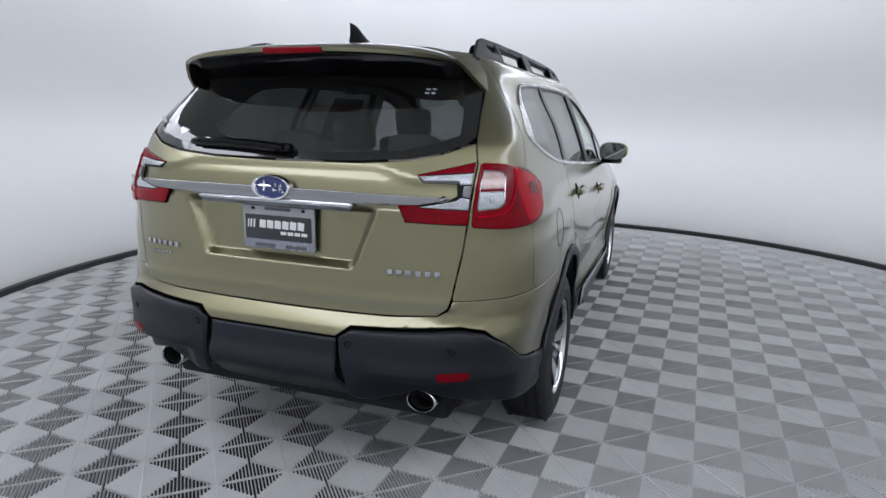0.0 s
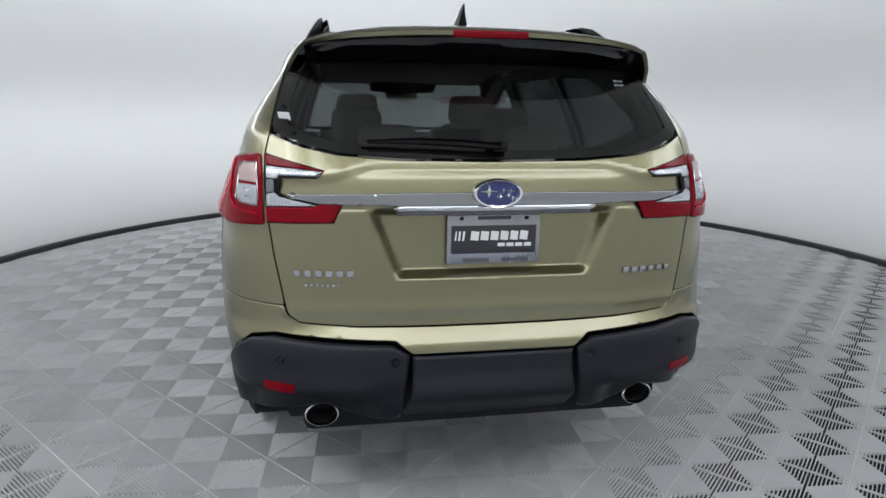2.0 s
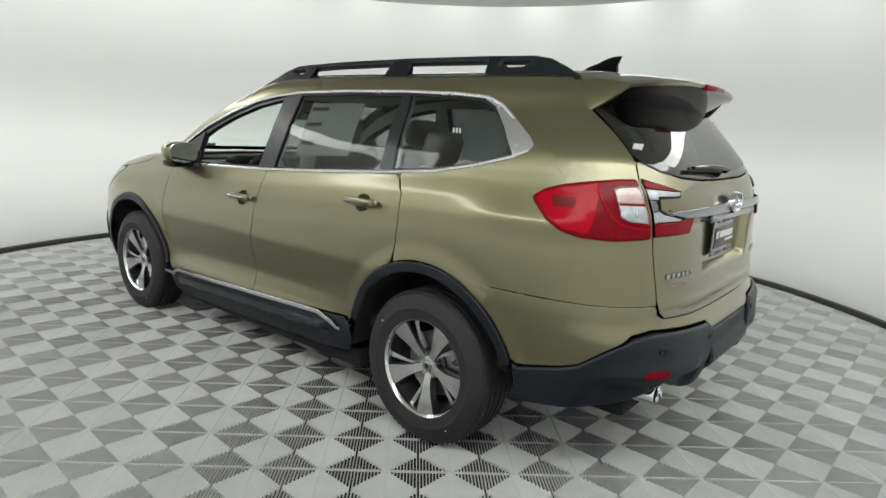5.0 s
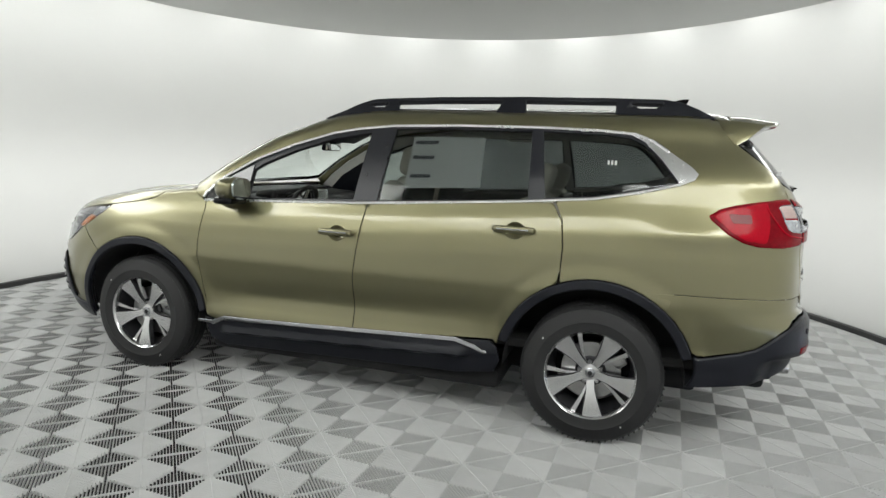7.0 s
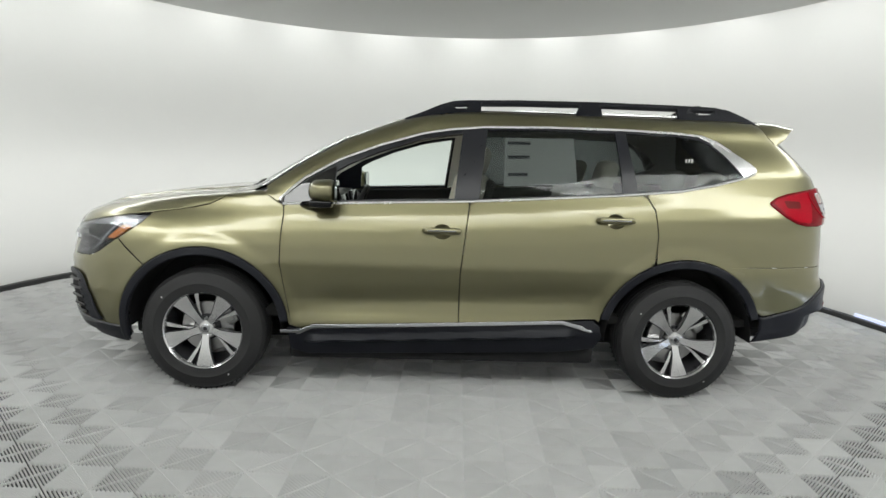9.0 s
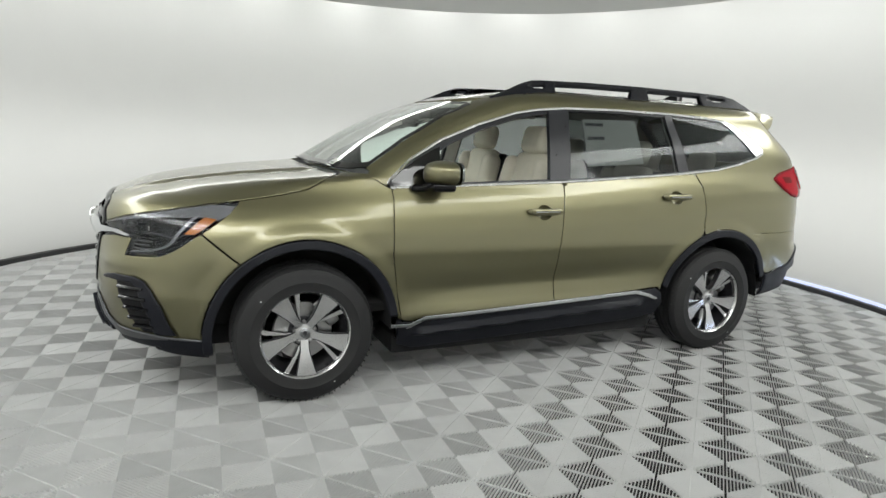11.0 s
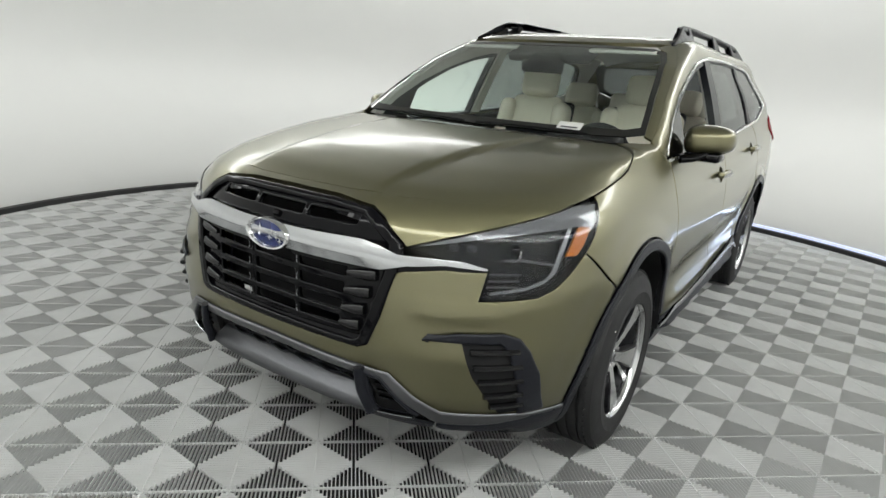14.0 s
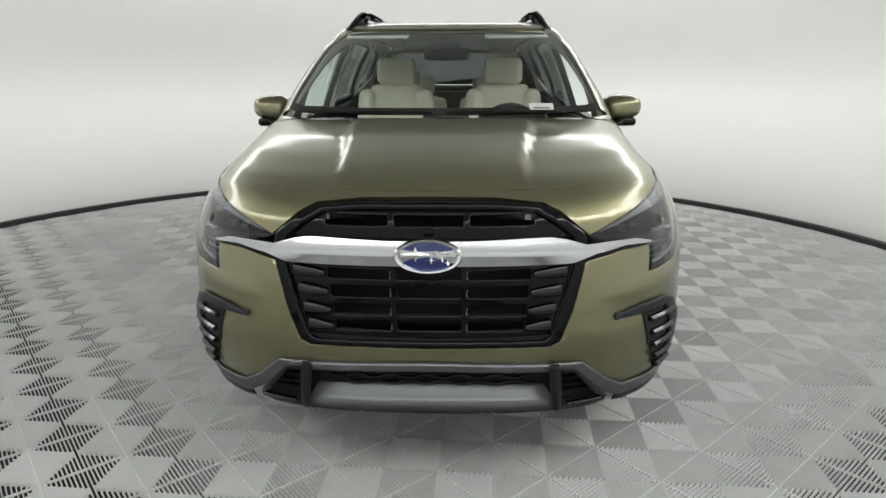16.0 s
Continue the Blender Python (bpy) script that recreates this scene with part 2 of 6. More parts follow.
# Invented outward flare leaves the camera path inside; the steep foot shades darker.
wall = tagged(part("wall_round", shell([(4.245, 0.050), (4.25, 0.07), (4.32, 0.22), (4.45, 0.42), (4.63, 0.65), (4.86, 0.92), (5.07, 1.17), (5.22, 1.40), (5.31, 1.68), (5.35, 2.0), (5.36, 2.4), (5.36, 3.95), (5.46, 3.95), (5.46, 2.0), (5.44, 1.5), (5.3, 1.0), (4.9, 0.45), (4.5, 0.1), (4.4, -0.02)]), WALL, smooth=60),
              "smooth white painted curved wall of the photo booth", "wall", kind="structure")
base = tagged(part("baseboard", shell([(4.20, -0.03), (4.20, 0.036), (4.205, 0.046), (4.25, 0.049), (4.262, 0.04), (4.26, -0.03)]), BASE, smooth=40),
              "thin black rubber strip at the foot of the curved wall", "baseboard", kind="structure")
slot = bmesh.new()
row = []
for i in range(49):
    a = radians(233 + 46 * i / 48)
    row.append([slot.verts.new(BOOTH + Vector((r * math.cos(a), r * math.sin(a), z))) for r, z in ((4.238, 0.049), (4.243, 0.078), (4.262, 0.078), (4.258, 0.049))])
for a, b in zip(row, row[1:]):
    for k in range(4):
        slot.faces.new((a[k], a[(k + 1) % 4], b[(k + 1) % 4], b[k]))
bmesh.ops.recalc_face_normals(slot, faces=slot.faces)
tagged(part("door_slot", slot, DAYLIGHT), "narrow slot of bluish daylight at the foot of the wall", "door slot", kind="structure")
canopy = tagged(part("ceiling_canopy", shell([(0.001, CANOPY_Z), (2.0, CANOPY_Z), (4.20, CANOPY_Z), (4.23, CANOPY_Z + 0.03), (4.23, CANOPY_Z + 0.10), (0.001, CANOPY_Z + 0.10)]), CANOPY),
                "round matt white ceiling disc hanging inside the wall", "ceiling", kind="structure")
top = tagged(part("ceiling", shell([(0.001, 3.96), (5.5, 3.96), (5.5, 4.05), (0.001, 4.05)]), CANOPY), "plain white ceiling above the hanging disc", "ceiling", kind="structure")
# ---- the car: form of the body ----
# forward is +y, the driver's side is -x; the origin lies on the floor midway between the axles
AXLE_F, AXLE_R, HUB_Z = 1.445, -1.445, 0.372


def table(pairs, blur=0.03):
    """A smooth curve through (v, value) pairs."""
    v = np.array([p[0] for p in pairs], float)
    w = np.array([p[1] for p in pairs], float)
    g = np.linspace(v[0] - 0.2, v[-1] + 0.2, 900)
    y = np.interp(g, v, w)
    k = max(int(blur / (g[1] - g[0])), 1)
    ker = np.exp(-0.5 * (np.arange(-3 * k, 3 * k + 1) / k) ** 2)
    y = np.convolve(np.pad(y, 3 * k, mode="edge"), ker / ker.sum(), "valid")
    return lambda q: np.interp(q, g, y)


def step(a, b, v):
    t = np.clip((v - a) / (b - a), 0, 1)
    return t * t * (3 - 2 * t)


WIDE = table([(0.2, 0.86), (0.32, 0.905), (0.42, 0.926), (0.5, 0.918), (0.58, 0.919), (0.68, 0.935), (0.8, 0.951), (0.92, 0.942), (1.02, 0.922), (1.1, 0.896),
              (1.17, 0.866), (1.22, 0.848), (1.30, 0.822), (1.45, 0.768), (1.6, 0.708), (1.66, 0.686), (1.70, 0.660), (1.728, 0.622), (1.746, 0.56), (1.766, 0.44), (1.784, 0.27), (1.797, 0.02), (1.84, 0.0)], 0.010)
WIDE_HOOD = table([(0.2, 0.86), (0.32, 0.905), (0.5, 0.93), (0.8, 0.951), (0.9, 0.935), (0.98, 0.90), (1.05, 0.852), (1.09, 0.815), (1.14, 0.79), (1.19, 0.765), (1.25, 0.74), (1.8, 0.7)], 0.03)
NOSE = table([(0.2, 2.28), (0.34, 2.40), (0.45, 2.44), (0.6, 2.455), (0.9, 2.462), (0.98, 2.435), (1.03, 2.385), (1.08, 2.24), (1.126, 2.0), (1.165, 1.72), (1.192, 1.42),
              (1.205, 1.28), (1.23, 1.24), (1.41, 0.96), (1.55, 0.70), (1.655, 0.415), (1.70, 0.27), (1.735, 0.05), (1.76, -0.30), (1.78, -0.7), (1.80, -1.0), (1.84, -1.1)], 0.008)
NOSE_RUN = table([(0.2, 0.96), (0.64, 0.96), (0.78, 0.89), (0.9, 0.86), (1.02, 0.85), (1.1, 0.72), (1.16, 0.5), (1.2, 0.38), (1.8, 0.38)], 0.02)
NOSE_POW = table([(0.2, 3.2), (0.6, 3.2), (0.67, 3.0), (0.78, 2.7), (0.9, 2.4), (1.01, 2.4), (1.1, 2.8), (1.2, 4.0), (1.8, 4.0)], 0.02)
TAIL = table([(0.2, 2.30), (0.35, 2.42), (0.46, 2.50), (0.6, 2.53), (0.72, 2.525), (0.775, 2.485), (0.84, 2.478), (1.0, 2.47), (1.2, 2.462), (1.27, 2.44), (1.33, 2.405), (1.40, 2.365),
              (1.5, 2.285), (1.6, 2.20), (1.68, 2.125), (1.74, 2.075), (1.768, 2.04), (1.785, 1.93), (1.80, 1.4), (1.84, 1.2)], 0.010)
TAIL_RUN = table([(0.2, 0.8), (1.1, 0.76), (1.25, 0.6), (1.4, 0.42), (1.8, 0.38)], 0.03)
BELT = table([(-2.6, 0.115), (-1.4, 0.10), (-1.04, 0.07), (-0.1, 0.005), (1.0, -0.04), (2.6, -0.05)], 0.15)


def breadth(y, z):
    """Half the width of the body before it rounds towards nose and tail."""
    zz = z - BELT(y) * step(0.78, 1.02, z) * (1 - step(1.38, 1.62, z))
    f = step(0.85, 1.75, y)
    w = WIDE(zz) * (1 - f) + WIDE_HOOD(z) * f
    for yc, grow in ((AXLE_F, 0.009), (AXLE_R, 0.009)):
        r = np.hypot(y - yc, z - HUB_Z)
        w = w + (grow * (1 - step(0.515, 0.60, r)) - 0.001 * np.exp(-((r - 0.60) / 0.035) ** 2)) * step(0.3, 0.6, z)
    k = step(1.0, 0.55, y) * step(-1.05, -0.75, y)
    w = w + k * (0.016 * np.exp(-((z - 0.43) / 0.07) ** 2) - 0.014 * np.exp(-((z - 0.60 + 0.05 * y) / 0.07) ** 2))
    w = w + 0.012 * np.exp(-((z - 1.14) / 0.05) ** 2) * step(-1.5, -1.9, y)
    return w


def half(y, z):
    y, z = np.asarray(y, float), np.asarray(z, float)
    n, d = NOSE_POW(z), NOSE_RUN(z)
    t = np.clip((y - (NOSE(z) - d)) / d, 0, 1)
    f = (1 - t ** n) ** (1 / n)
    d = TAIL_RUN(z)
    t = np.clip((-y - (TAIL(z) - d)) / d, 0, 1)
    return breadth(y, z) * f * (1 - t ** 4) ** 0.25


def side(off=0.0):
    """(y, z) on the driver's flank."""
    def go(a, b):
        return np.stack([-half(a, b) - off, a, b], -1)
    return go


def top_z(x, y, hi):
    lo_, hi_ = np.full(np.shape(x), 0.85), np.full(np.shape(x), hi)
    for _ in range(34):
        m = (lo_ + hi_) / 2
        ok = half(y, m) >= np.maximum(np.abs(x), 0.02)
        lo_, hi_ = np.where(ok, m, lo_), np.where(ok, hi_, m)
    return lo_


def over(hi, extra=None, off=0.0):
    """(x, y) on the hood or the roof."""
    def go(a, b):
        z = top_z(a, b, hi) + off
        if extra is not None:
            z = z + extra(a, b)
        return np.stack([a, b, z], -1)
    return go


RING_A = np.linspace(0, 1, 70) ** 1.6 * (np.pi / 2)


def ring(end, z):
    """The plan of one end at height z, from its middle round to the flank: x, y and the length along it."""
    n = float(NOSE_POW(z)) if end > 0 else 4.0
    d = float(NOSE_RUN(z) if end > 0 else TAIL_RUN(z))
    y1 = float(NOSE(z) if end > 0 else TAIL(z))
    y = y1 - d + d * np.abs(np.cos(RING_A)) ** (2 / n)
    y = np.r_[y[:-1], np.linspace(y1 - d, y1 - d - 0.7, 24)]
    c = np.r_[np.abs(np.sin(RING_A[:-1])) ** (2 / n), np.ones(24)]
    x = breadth(end * y, z) * c
    return x, y, np.r_[0, np.cumsum(np.hypot(np.diff(x), np.diff(y)))]


def at_x(end, x, z):
    """The place along the ring where it is x metres from the middle."""
    rx, ry, rs = ring(end, z)
    k = int(np.argmax(rx))
    return (math.copysign(float(np.interp(abs(x), rx[:k + 1], rs[:k + 1])), x) if x else 0.0, z)


def at_y(end, y, z):
    """The same for the driver's flank at y."""
    rx, ry, rs = ring(end, z)
    return (float(np.interp(-abs(y), -ry, rs)), z)


def wrap(end, off=0.0, dent=None):
    """(length along the ring, z); positive lengths are on the driver's side."""
    def go(a, b):
        a, b = np.asarray(a, float), np.asarray(b, float)
        out = np.zeros(a.shape + (3,))
        for i in np.ndindex(a.shape):
            rx, ry, rs = ring(end, b[i])
            s = abs(a[i])
            x, y = np.interp(s, rs, rx), np.interp(s, rs, ry)
            e = 0.004
            tx = np.interp(s + e, rs, rx) - np.interp(max(s - e, 0), rs, rx)
            ty = np.interp(s + e, rs, ry) - np.interp(max(s - e, 0), rs, ry)
            if s < e:
                tx, ty = 1.0, 0.0
            ln = math.hypot(tx, ty) or 1
            o = off + (dent(a[i], b[i]) if dent else 0.0)
            x, y = x - ty / ln * o, y + tx / ln * o
            out[i] = (-math.copysign(x, a[i]), end * y, b[i])
        return out
    return go


# ---- sheets cut to an outline ----
def dense(points, gap):
    out = []
    n = len(points)
    for i in range(n):
        a, b = np.array(points[i], float), np.array(points[(i + 1) % n], float)
        k = max(int(math.ceil(np.linalg.norm(b - a) / gap)), 1)
        out += [tuple(a + (b - a) * j / k) for j in range(k)]
    return out


def soften(points, r, n=4):
    """Rounds the corners of a closed outline by r."""
    out = []
    m = len(points)
    for i in range(m):
        p, a, b = (np.array(points[(i + k) % m], float) for k in (0, -1, 1))
        da, db = np.linalg.norm(a - p), np.linalg.norm(b - p)
        q = min(r, da * 0.45, db * 0.45)
        p0, p1 = p + (a - p) / da * q, p + (b - p) / db * q
        for k in range(n + 1):
            t = k / n
            out.append(tuple(p0 * (1 - t) ** 2 + p * 2 * t * (1 - t) + p1 * t * t))
    return out


def inside(p, poly):
    x, y = p[:, 0], p[:, 1]
    res = np.zeros(len(p), bool)
    q = np.array(poly)
    for (x0, y0), (x1, y1) in zip(q, np.roll(q, -1, 0)):
        hit = ((y0 > y) != (y1 > y)) & (x < (x1 - x0) * (y - y0) / ((y1 - y0) or 1e-12) + x0)
        res ^= hit
    return res


def border(p, loops):
    """The distance of each point to the nearest edge of the loops, and the foot on it."""
    best, foot = np.full(len(p), 1e9), np.zeros((len(p), 2))
    for lp in loops:
        a = np.array(lp)
        b = np.roll(a, -1, 0) - a
        ll = np.maximum(np.sum(b * b, 1), 1e-12)
        for k0 in range(0, len(p), 2000):
            q = p[k0:k0 + 2000]
            t = np.clip(np.sum((q[:, None] - a[None]) * b[None], 2) / ll[None], 0, 1)
            f = a[None] + b[None] * t[..., None]
            d = np.linalg.norm(q[:, None] - f, axis=2)
            j = np.argmin(d, 1)
            i = np.arange(len(q))
            w = d[i, j] < best[k0:k0 + 2000]
            best[k0:k0 + 2000] = np.where(w, d[i, j], best[k0:k0 + 2000])
            foot[k0:k0 + 2000] = np.where(w[:, None], f[i, j], foot[k0:k0 + 2000])
    return best, foot


def sheet(name, outline, go, material, parent, holes=(), thick=0.012, gap=0.04, label="", mirror=False, radius=0.0, roll=0.0, flat=None):
    """A panel with thickness: the outline in the plane, carried onto a surface by go()."""
    from mathutils.geometry import delaunay_2d_cdt
    if radius:
        outline = soften(outline, radius)
    o = dense(outline, gap * 0.8)
    hs = [dense(h, gap * 0.8) for h in holes]
    lo, hi = np.min(o, 0), np.max(o, 0)
    gx, gy = np.meshgrid(np.arange(lo[0] + gap * 0.5, hi[0], gap), np.arange(lo[1] + gap * 0.5, hi[1], gap))
    g = np.stack([gx.ravel(), gy.ravel()], -1)
    keep = inside(g, o) if len(g) else np.zeros(0, bool)
    for h in hs:
        keep &= ~inside(g, h)
    g = g[keep]
    edge = np.array(o + [q for h in hs for q in h])
    if len(g):
        far = np.min(np.linalg.norm(g[:, None] - edge[None], axis=2), axis=1) > gap * 0.4
        g = g[far]
    if roll:
        # rows of points along every edge, for its rounding
        row = []
        for lp in [o] + hs:
            q = np.array(lp)
            d = np.roll(q, -1, 0) - np.roll(q, 1, 0)
            d = np.stack([-d[:, 1], d[:, 0]], -1) / np.maximum(np.linalg.norm(d, axis=1, keepdims=True), 1e-9)
            for k in (0.3, 0.65, 1.0):
                for sg in (1, -1):
                    c = q + d * sg * k * roll
                    ok = inside(c, o)
                    for h in hs:
                        ok &= ~inside(c, h)
                    c = c[ok]
                    if len(c):
                        row.append(c[border(c, [o] + hs)[0] > 0.9 * k * roll])
        g = np.concatenate([g.reshape(-1, 2)] + row)
    pts, edges, n = [], [], 0
    for lp in [o] + hs:
        pts += lp
        edges += [(n + i, n + (i + 1) % len(lp)) for i in range(len(lp))]
        n += len(lp)
    pts += [tuple(q) for q in g]
    vs, _, fs, *_ = delaunay_2d_cdt([Vector(q) for q in pts], edges, [], 0, 1e-6)
    v2 = np.array([tuple(q) for q in vs])
    fs = np.array([tuple(f) for f in fs])
    cen = v2[fs].mean(1)
    ok = inside(cen, o)
    for h in hs:
        ok &= ~inside(cen, h)
    fs = fs[ok]
    a, b = v2[:, 0], v2[:, 1]
    P = go(a, b)
    e = 0.003
    du, dv = go(a + e, b) - go(a - e, b), go(a, b + e) - go(a, b - e)
    N = np.cross(du, dv)
    N /= np.maximum(np.linalg.norm(N, axis=1, keepdims=True), 1e-12)
    C = P * np.array([0.0, 0.55, 0.0]) + np.array([0, 0, 0.75])
    if np.sum(N * (P - C)) < 0:
        N = -N
    if roll:
        dist, foot = border(v2, [o] + hs)
        t = np.clip(1 - dist / roll, 0, 1)
        if flat is not None:
            t = np.where(flat(v2[:, 0], v2[:, 1]), 0, t)
        # outwards in the plane: from a point towards its nearest edge
        out = foot - v2
        ln = np.linalg.norm(out, axis=1)
        edge_v = ln < 1e-5
        mid = out.copy()
        for lp, turn in [(o, 1)] + [(h, -1) for h in hs]:
            q = np.array(lp)
            area = np.sum(q[:, 0] * np.roll(q[:, 1], -1) - q[:, 1] * np.roll(q[:, 0], -1))
            d = np.roll(q, -1, 0) - np.roll(q, 1, 0)
            w = np.stack([d[:, 1], -d[:, 0]], -1) * (1 if area > 0 else -1) * turn
            for i in np.nonzero(edge_v)[0]:
                j = int(np.argmin(np.sum((q - v2[i]) ** 2, 1)))
                if np.sum((q[j] - v2[i]) ** 2) < 1e-9:
                    mid[i] = w[j]
        T = du * mid[:, :1] + dv * mid[:, 1:]
        T -= N * np.sum(T * N, 1, keepdims=True)
        T /= np.maximum(np.linalg.norm(T, axis=1, keepdims=True), 1e-12)
        P = P - N * (roll * (1 - np.sqrt(np.clip(1 - t * t, 0, 1))) * 0.8)[:, None]
        N = N * np.sqrt(np.clip(1 - (0.9 * t) ** 2, 0, 1))[:, None] + T * (0.9 * t)[:, None]
        N /= np.maximum(np.linalg.norm(N, axis=1, keepdims=True), 1e-12)
    tri = np.cross(P[fs[:, 1]] - P[fs[:, 0]], P[fs[:, 2]] - P[fs[:, 0]])
    flip = np.sum(tri * N[fs].mean(1), 1) < 0
    fs[flip] = fs[flip][:, ::-1]
    count = {}
    for f in fs:
        for i in range(3):
            count[(f[i], f[(i + 1) % 3])] = 1
    rim = [k for k in count if (k[1], k[0]) not in count]
    made = []
    for sgn in ((1, -1) if mirror else (1,)):
        Q, M = P.copy(), N.copy()
        F = fs
        if sgn < 0:
            Q[:, 0] *= -1
            M[:, 0] *= -1
            F = fs[:, ::-1]
        m = len(Q)
        verts = np.r_[Q, Q - M * thick]
        norms = [tuple(q) for q in np.r_[M, -M]]
        faces = [tuple(int(i) for i in f) for f in F] + [tuple(int(i) + m for i in f[::-1]) for f in F]
        verts = [tuple(q) for q in verts]
        for i, j in rim:
            if sgn < 0:
                i, j = j, i
            k = len(verts)
            quad = [Q[i], Q[i] - M[i] * thick, Q[j] - M[j] * thick, Q[j]]
            nn = np.cross(quad[1] - quad[0], quad[3] - quad[0])
            nn = nn / max(np.linalg.norm(nn), 1e-12)
            verts += [tuple(q) for q in quad]
            norms += [tuple(nn)] * 4
            faces.append((k, k + 1, k + 2, k + 3))
        me = bpy.data.meshes.new(name)
        me.from_pydata(verts, [], faces)
        me.polygons.foreach_set("use_smooth", [True] * len(me.polygons))
        me.update()
        me.normals_split_custom_set_from_vertices(norms)
        made.append(link(name, me, material, parent, label))
    return made if mirror else made[0]


def arc(cy, cz, r, a0, a1, n=16):
    return [(cy + r * math.cos(radians(a0 + (a1 - a0) * i / n)), cz + r * math.sin(radians(a0 + (a1 - a0) * i / n))) for i in range(n + 1)]


def zat(x, y, hi=1.2):
    return float(top_z(np.array([abs(x)]), np.array([y]), hi)[0])


car = empty("suv", (0, 0, 0), label="olive green metallic family suv parked on the grey tiles", category="car")

G = 0.0024   # half of a shut line

# hood
def nose_y(x, z):
    """How far forward the body reaches at x and z."""
    return float(np.interp(abs(x), ring(1, z)[0][:60], ring(1, z)[1][:60]))


FRONT_EDGE = [(0.0, 1.040), (0.20, 1.038), (0.345, 1.024), (0.395, 1.000), (0.488, 0.927)]
LAMP_EDGE = [(0.502, 0.932), (0.583, 0.961), (0.66, 0.986), (0.74, 1.014), (0.79, 1.036), (0.812, 1.052)]
NOSE_TOP = [(0.0, 1.05), (0.2, 1.05), (0.4, 1.05), (0.55, 1.05), (0.68, 1.05), (0.77, 1.05), (0.803, 1.05)]
HOOD_SIDE = [(0.8195, 1.762), (0.8205, 1.70), (0.8205, 1.60), (0.8195, 1.50), (0.8175, 1.42), (0.811, 1.372), (0.800, 1.332), (0.780, 1.298), (0.745, 1.266), (0.70, 1.243)]
HOOD_HALF = [(x, nose_y(x, z)) for x, z in NOSE_TOP] + \
    HOOD_SIDE + [(0.66, 1.235), (0.45, 1.243), (0.2, 1.268), (0.0, 1.275)]


def hood_form(x, y):
    c = 0.30 + 0.10 * step(2.3, 1.3, y)
    return 0.015 * (1 - step(c - 0.02, c + 0.025, np.abs(x))) * step(2.37, 2.1, y) * step(1.24, 1.4, y)


hood_out = HOOD_HALF + [(-x, y) for x, y in HOOD_HALF[-2:0:-1]]
sheet("hood", hood_out, over(1.203, hood_form), PAINT, car, roll=0.003, gap=0.022, thick=0.02, flat=lambda a, b: b > 1.80)

nose = [at_x(1, x, z) for x, z in [(x, z + 0.006) for x, z in NOSE_TOP] + LAMP_EDGE[4::-1] + FRONT_EDGE[::-1]]
sheet("hood_nose", nose + [(-a, b) for a, b in nose[-2:0:-1]], wrap(1, -0.0003), PAINT, car, gap=0.022, thick=0.02)

# front wing
edge_top = [(y, zat(x + 0.0025, y)) for x, y in HOOD_SIDE] + [(1.22, 1.2085), (1.17, 1.2125)]
wing = [(1.768, 1.050), (1.81, 1.006), (1.87, 0.961), (1.9405, 0.9125)] + arc(AXLE_F, HUB_Z, 0.512, 50.5, 172, 22) + [(0.925, 0.415), (0.955, 0.60), (0.985 + G, 0.79), (0.982 + G, 0.95), (0.972 + G, 1.09), (0.979 + G, 1.140), (1.0, 1.142), (1.07, 1.1865), (1.098, 1.2125)] + edge_top[::-1]
sheet("front_wing", wing, side(), PAINT, car, mirror=True, roll=0.003, gap=0.018)

# doors
HANDLES = ((0.036, 1.015), (-1.0, 1.106))


def cup_ring(y, z, grow=0.0):
    """The rim of the finger cup behind a handle."""
    return [(y - 0.005 + (0.052 + grow) * math.cos(a), z - 0.006 + (0.043 + grow) * math.sin(a)) for a in np.linspace(0, math.tau, 29)[:-1]]


fdoor = [(0.978 - G, 1.138), (0.972 - G, 1.09), (0.982 - G, 0.95), (0.985 - G, 0.79), (0.955 - G, 0.60), (0.918, 0.412), (0.86, 0.40), (-0.085 + G, 0.452), (-0.082 + G, 0.763), (-0.108 + G, 1.0), (-0.13 + G, 1.182)]
sheet("front_door", fdoor, side(), PAINT, car, mirror=True, roll=0.003, gap=0.026, holes=[cup_ring(*HANDLES[0])])
rdoor = [(-0.13 - G, 1.182), (-0.108 - G, 1.0), (-0.082 - G, 0.763), (-0.085 - G, 0.453), (-0.92, 0.50)] + arc(AXLE_R, HUB_Z, 0.515, 12, 67, 10) + [(-1.258 + G, 0.92), (-1.262 + G, 1.035), (-1.245 + G, 1.17), (-1.19, 1.258), (-1.04, 1.247)]
sheet("rear_door", rdoor, side(), PAINT, car, mirror=True, roll=0.003, gap=0.026, holes=[cup_ring(*HANDLES[1])])

# window opening outline shared by the body side, the chrome and the glass
SILL = [(0.985, 1.142), (0.68, 1.154), (-0.108, 1.188), (-0.6, 1.221), (-1.042, 1.254), (-1.399, 1.288), (-1.62, 1.332), (-1.803, 1.381), (-1.87, 1.412)]
HEAD = [(-1.882, 1.435), (-1.85, 1.462), (-1.74, 1.54), (-1.66, 1.592), (-1.57, 1.626), (-1.40, 1.640), (-1.077, 1.649), (-0.6, 1.648), (-0.212, 1.636), (0.0, 1.614), (0.16, 1.585), (0.42, 1.505), (0.66, 1.41), (0.86, 1.295), (0.985, 1.185), (1.0, 1.16)]
opening = SILL + HEAD

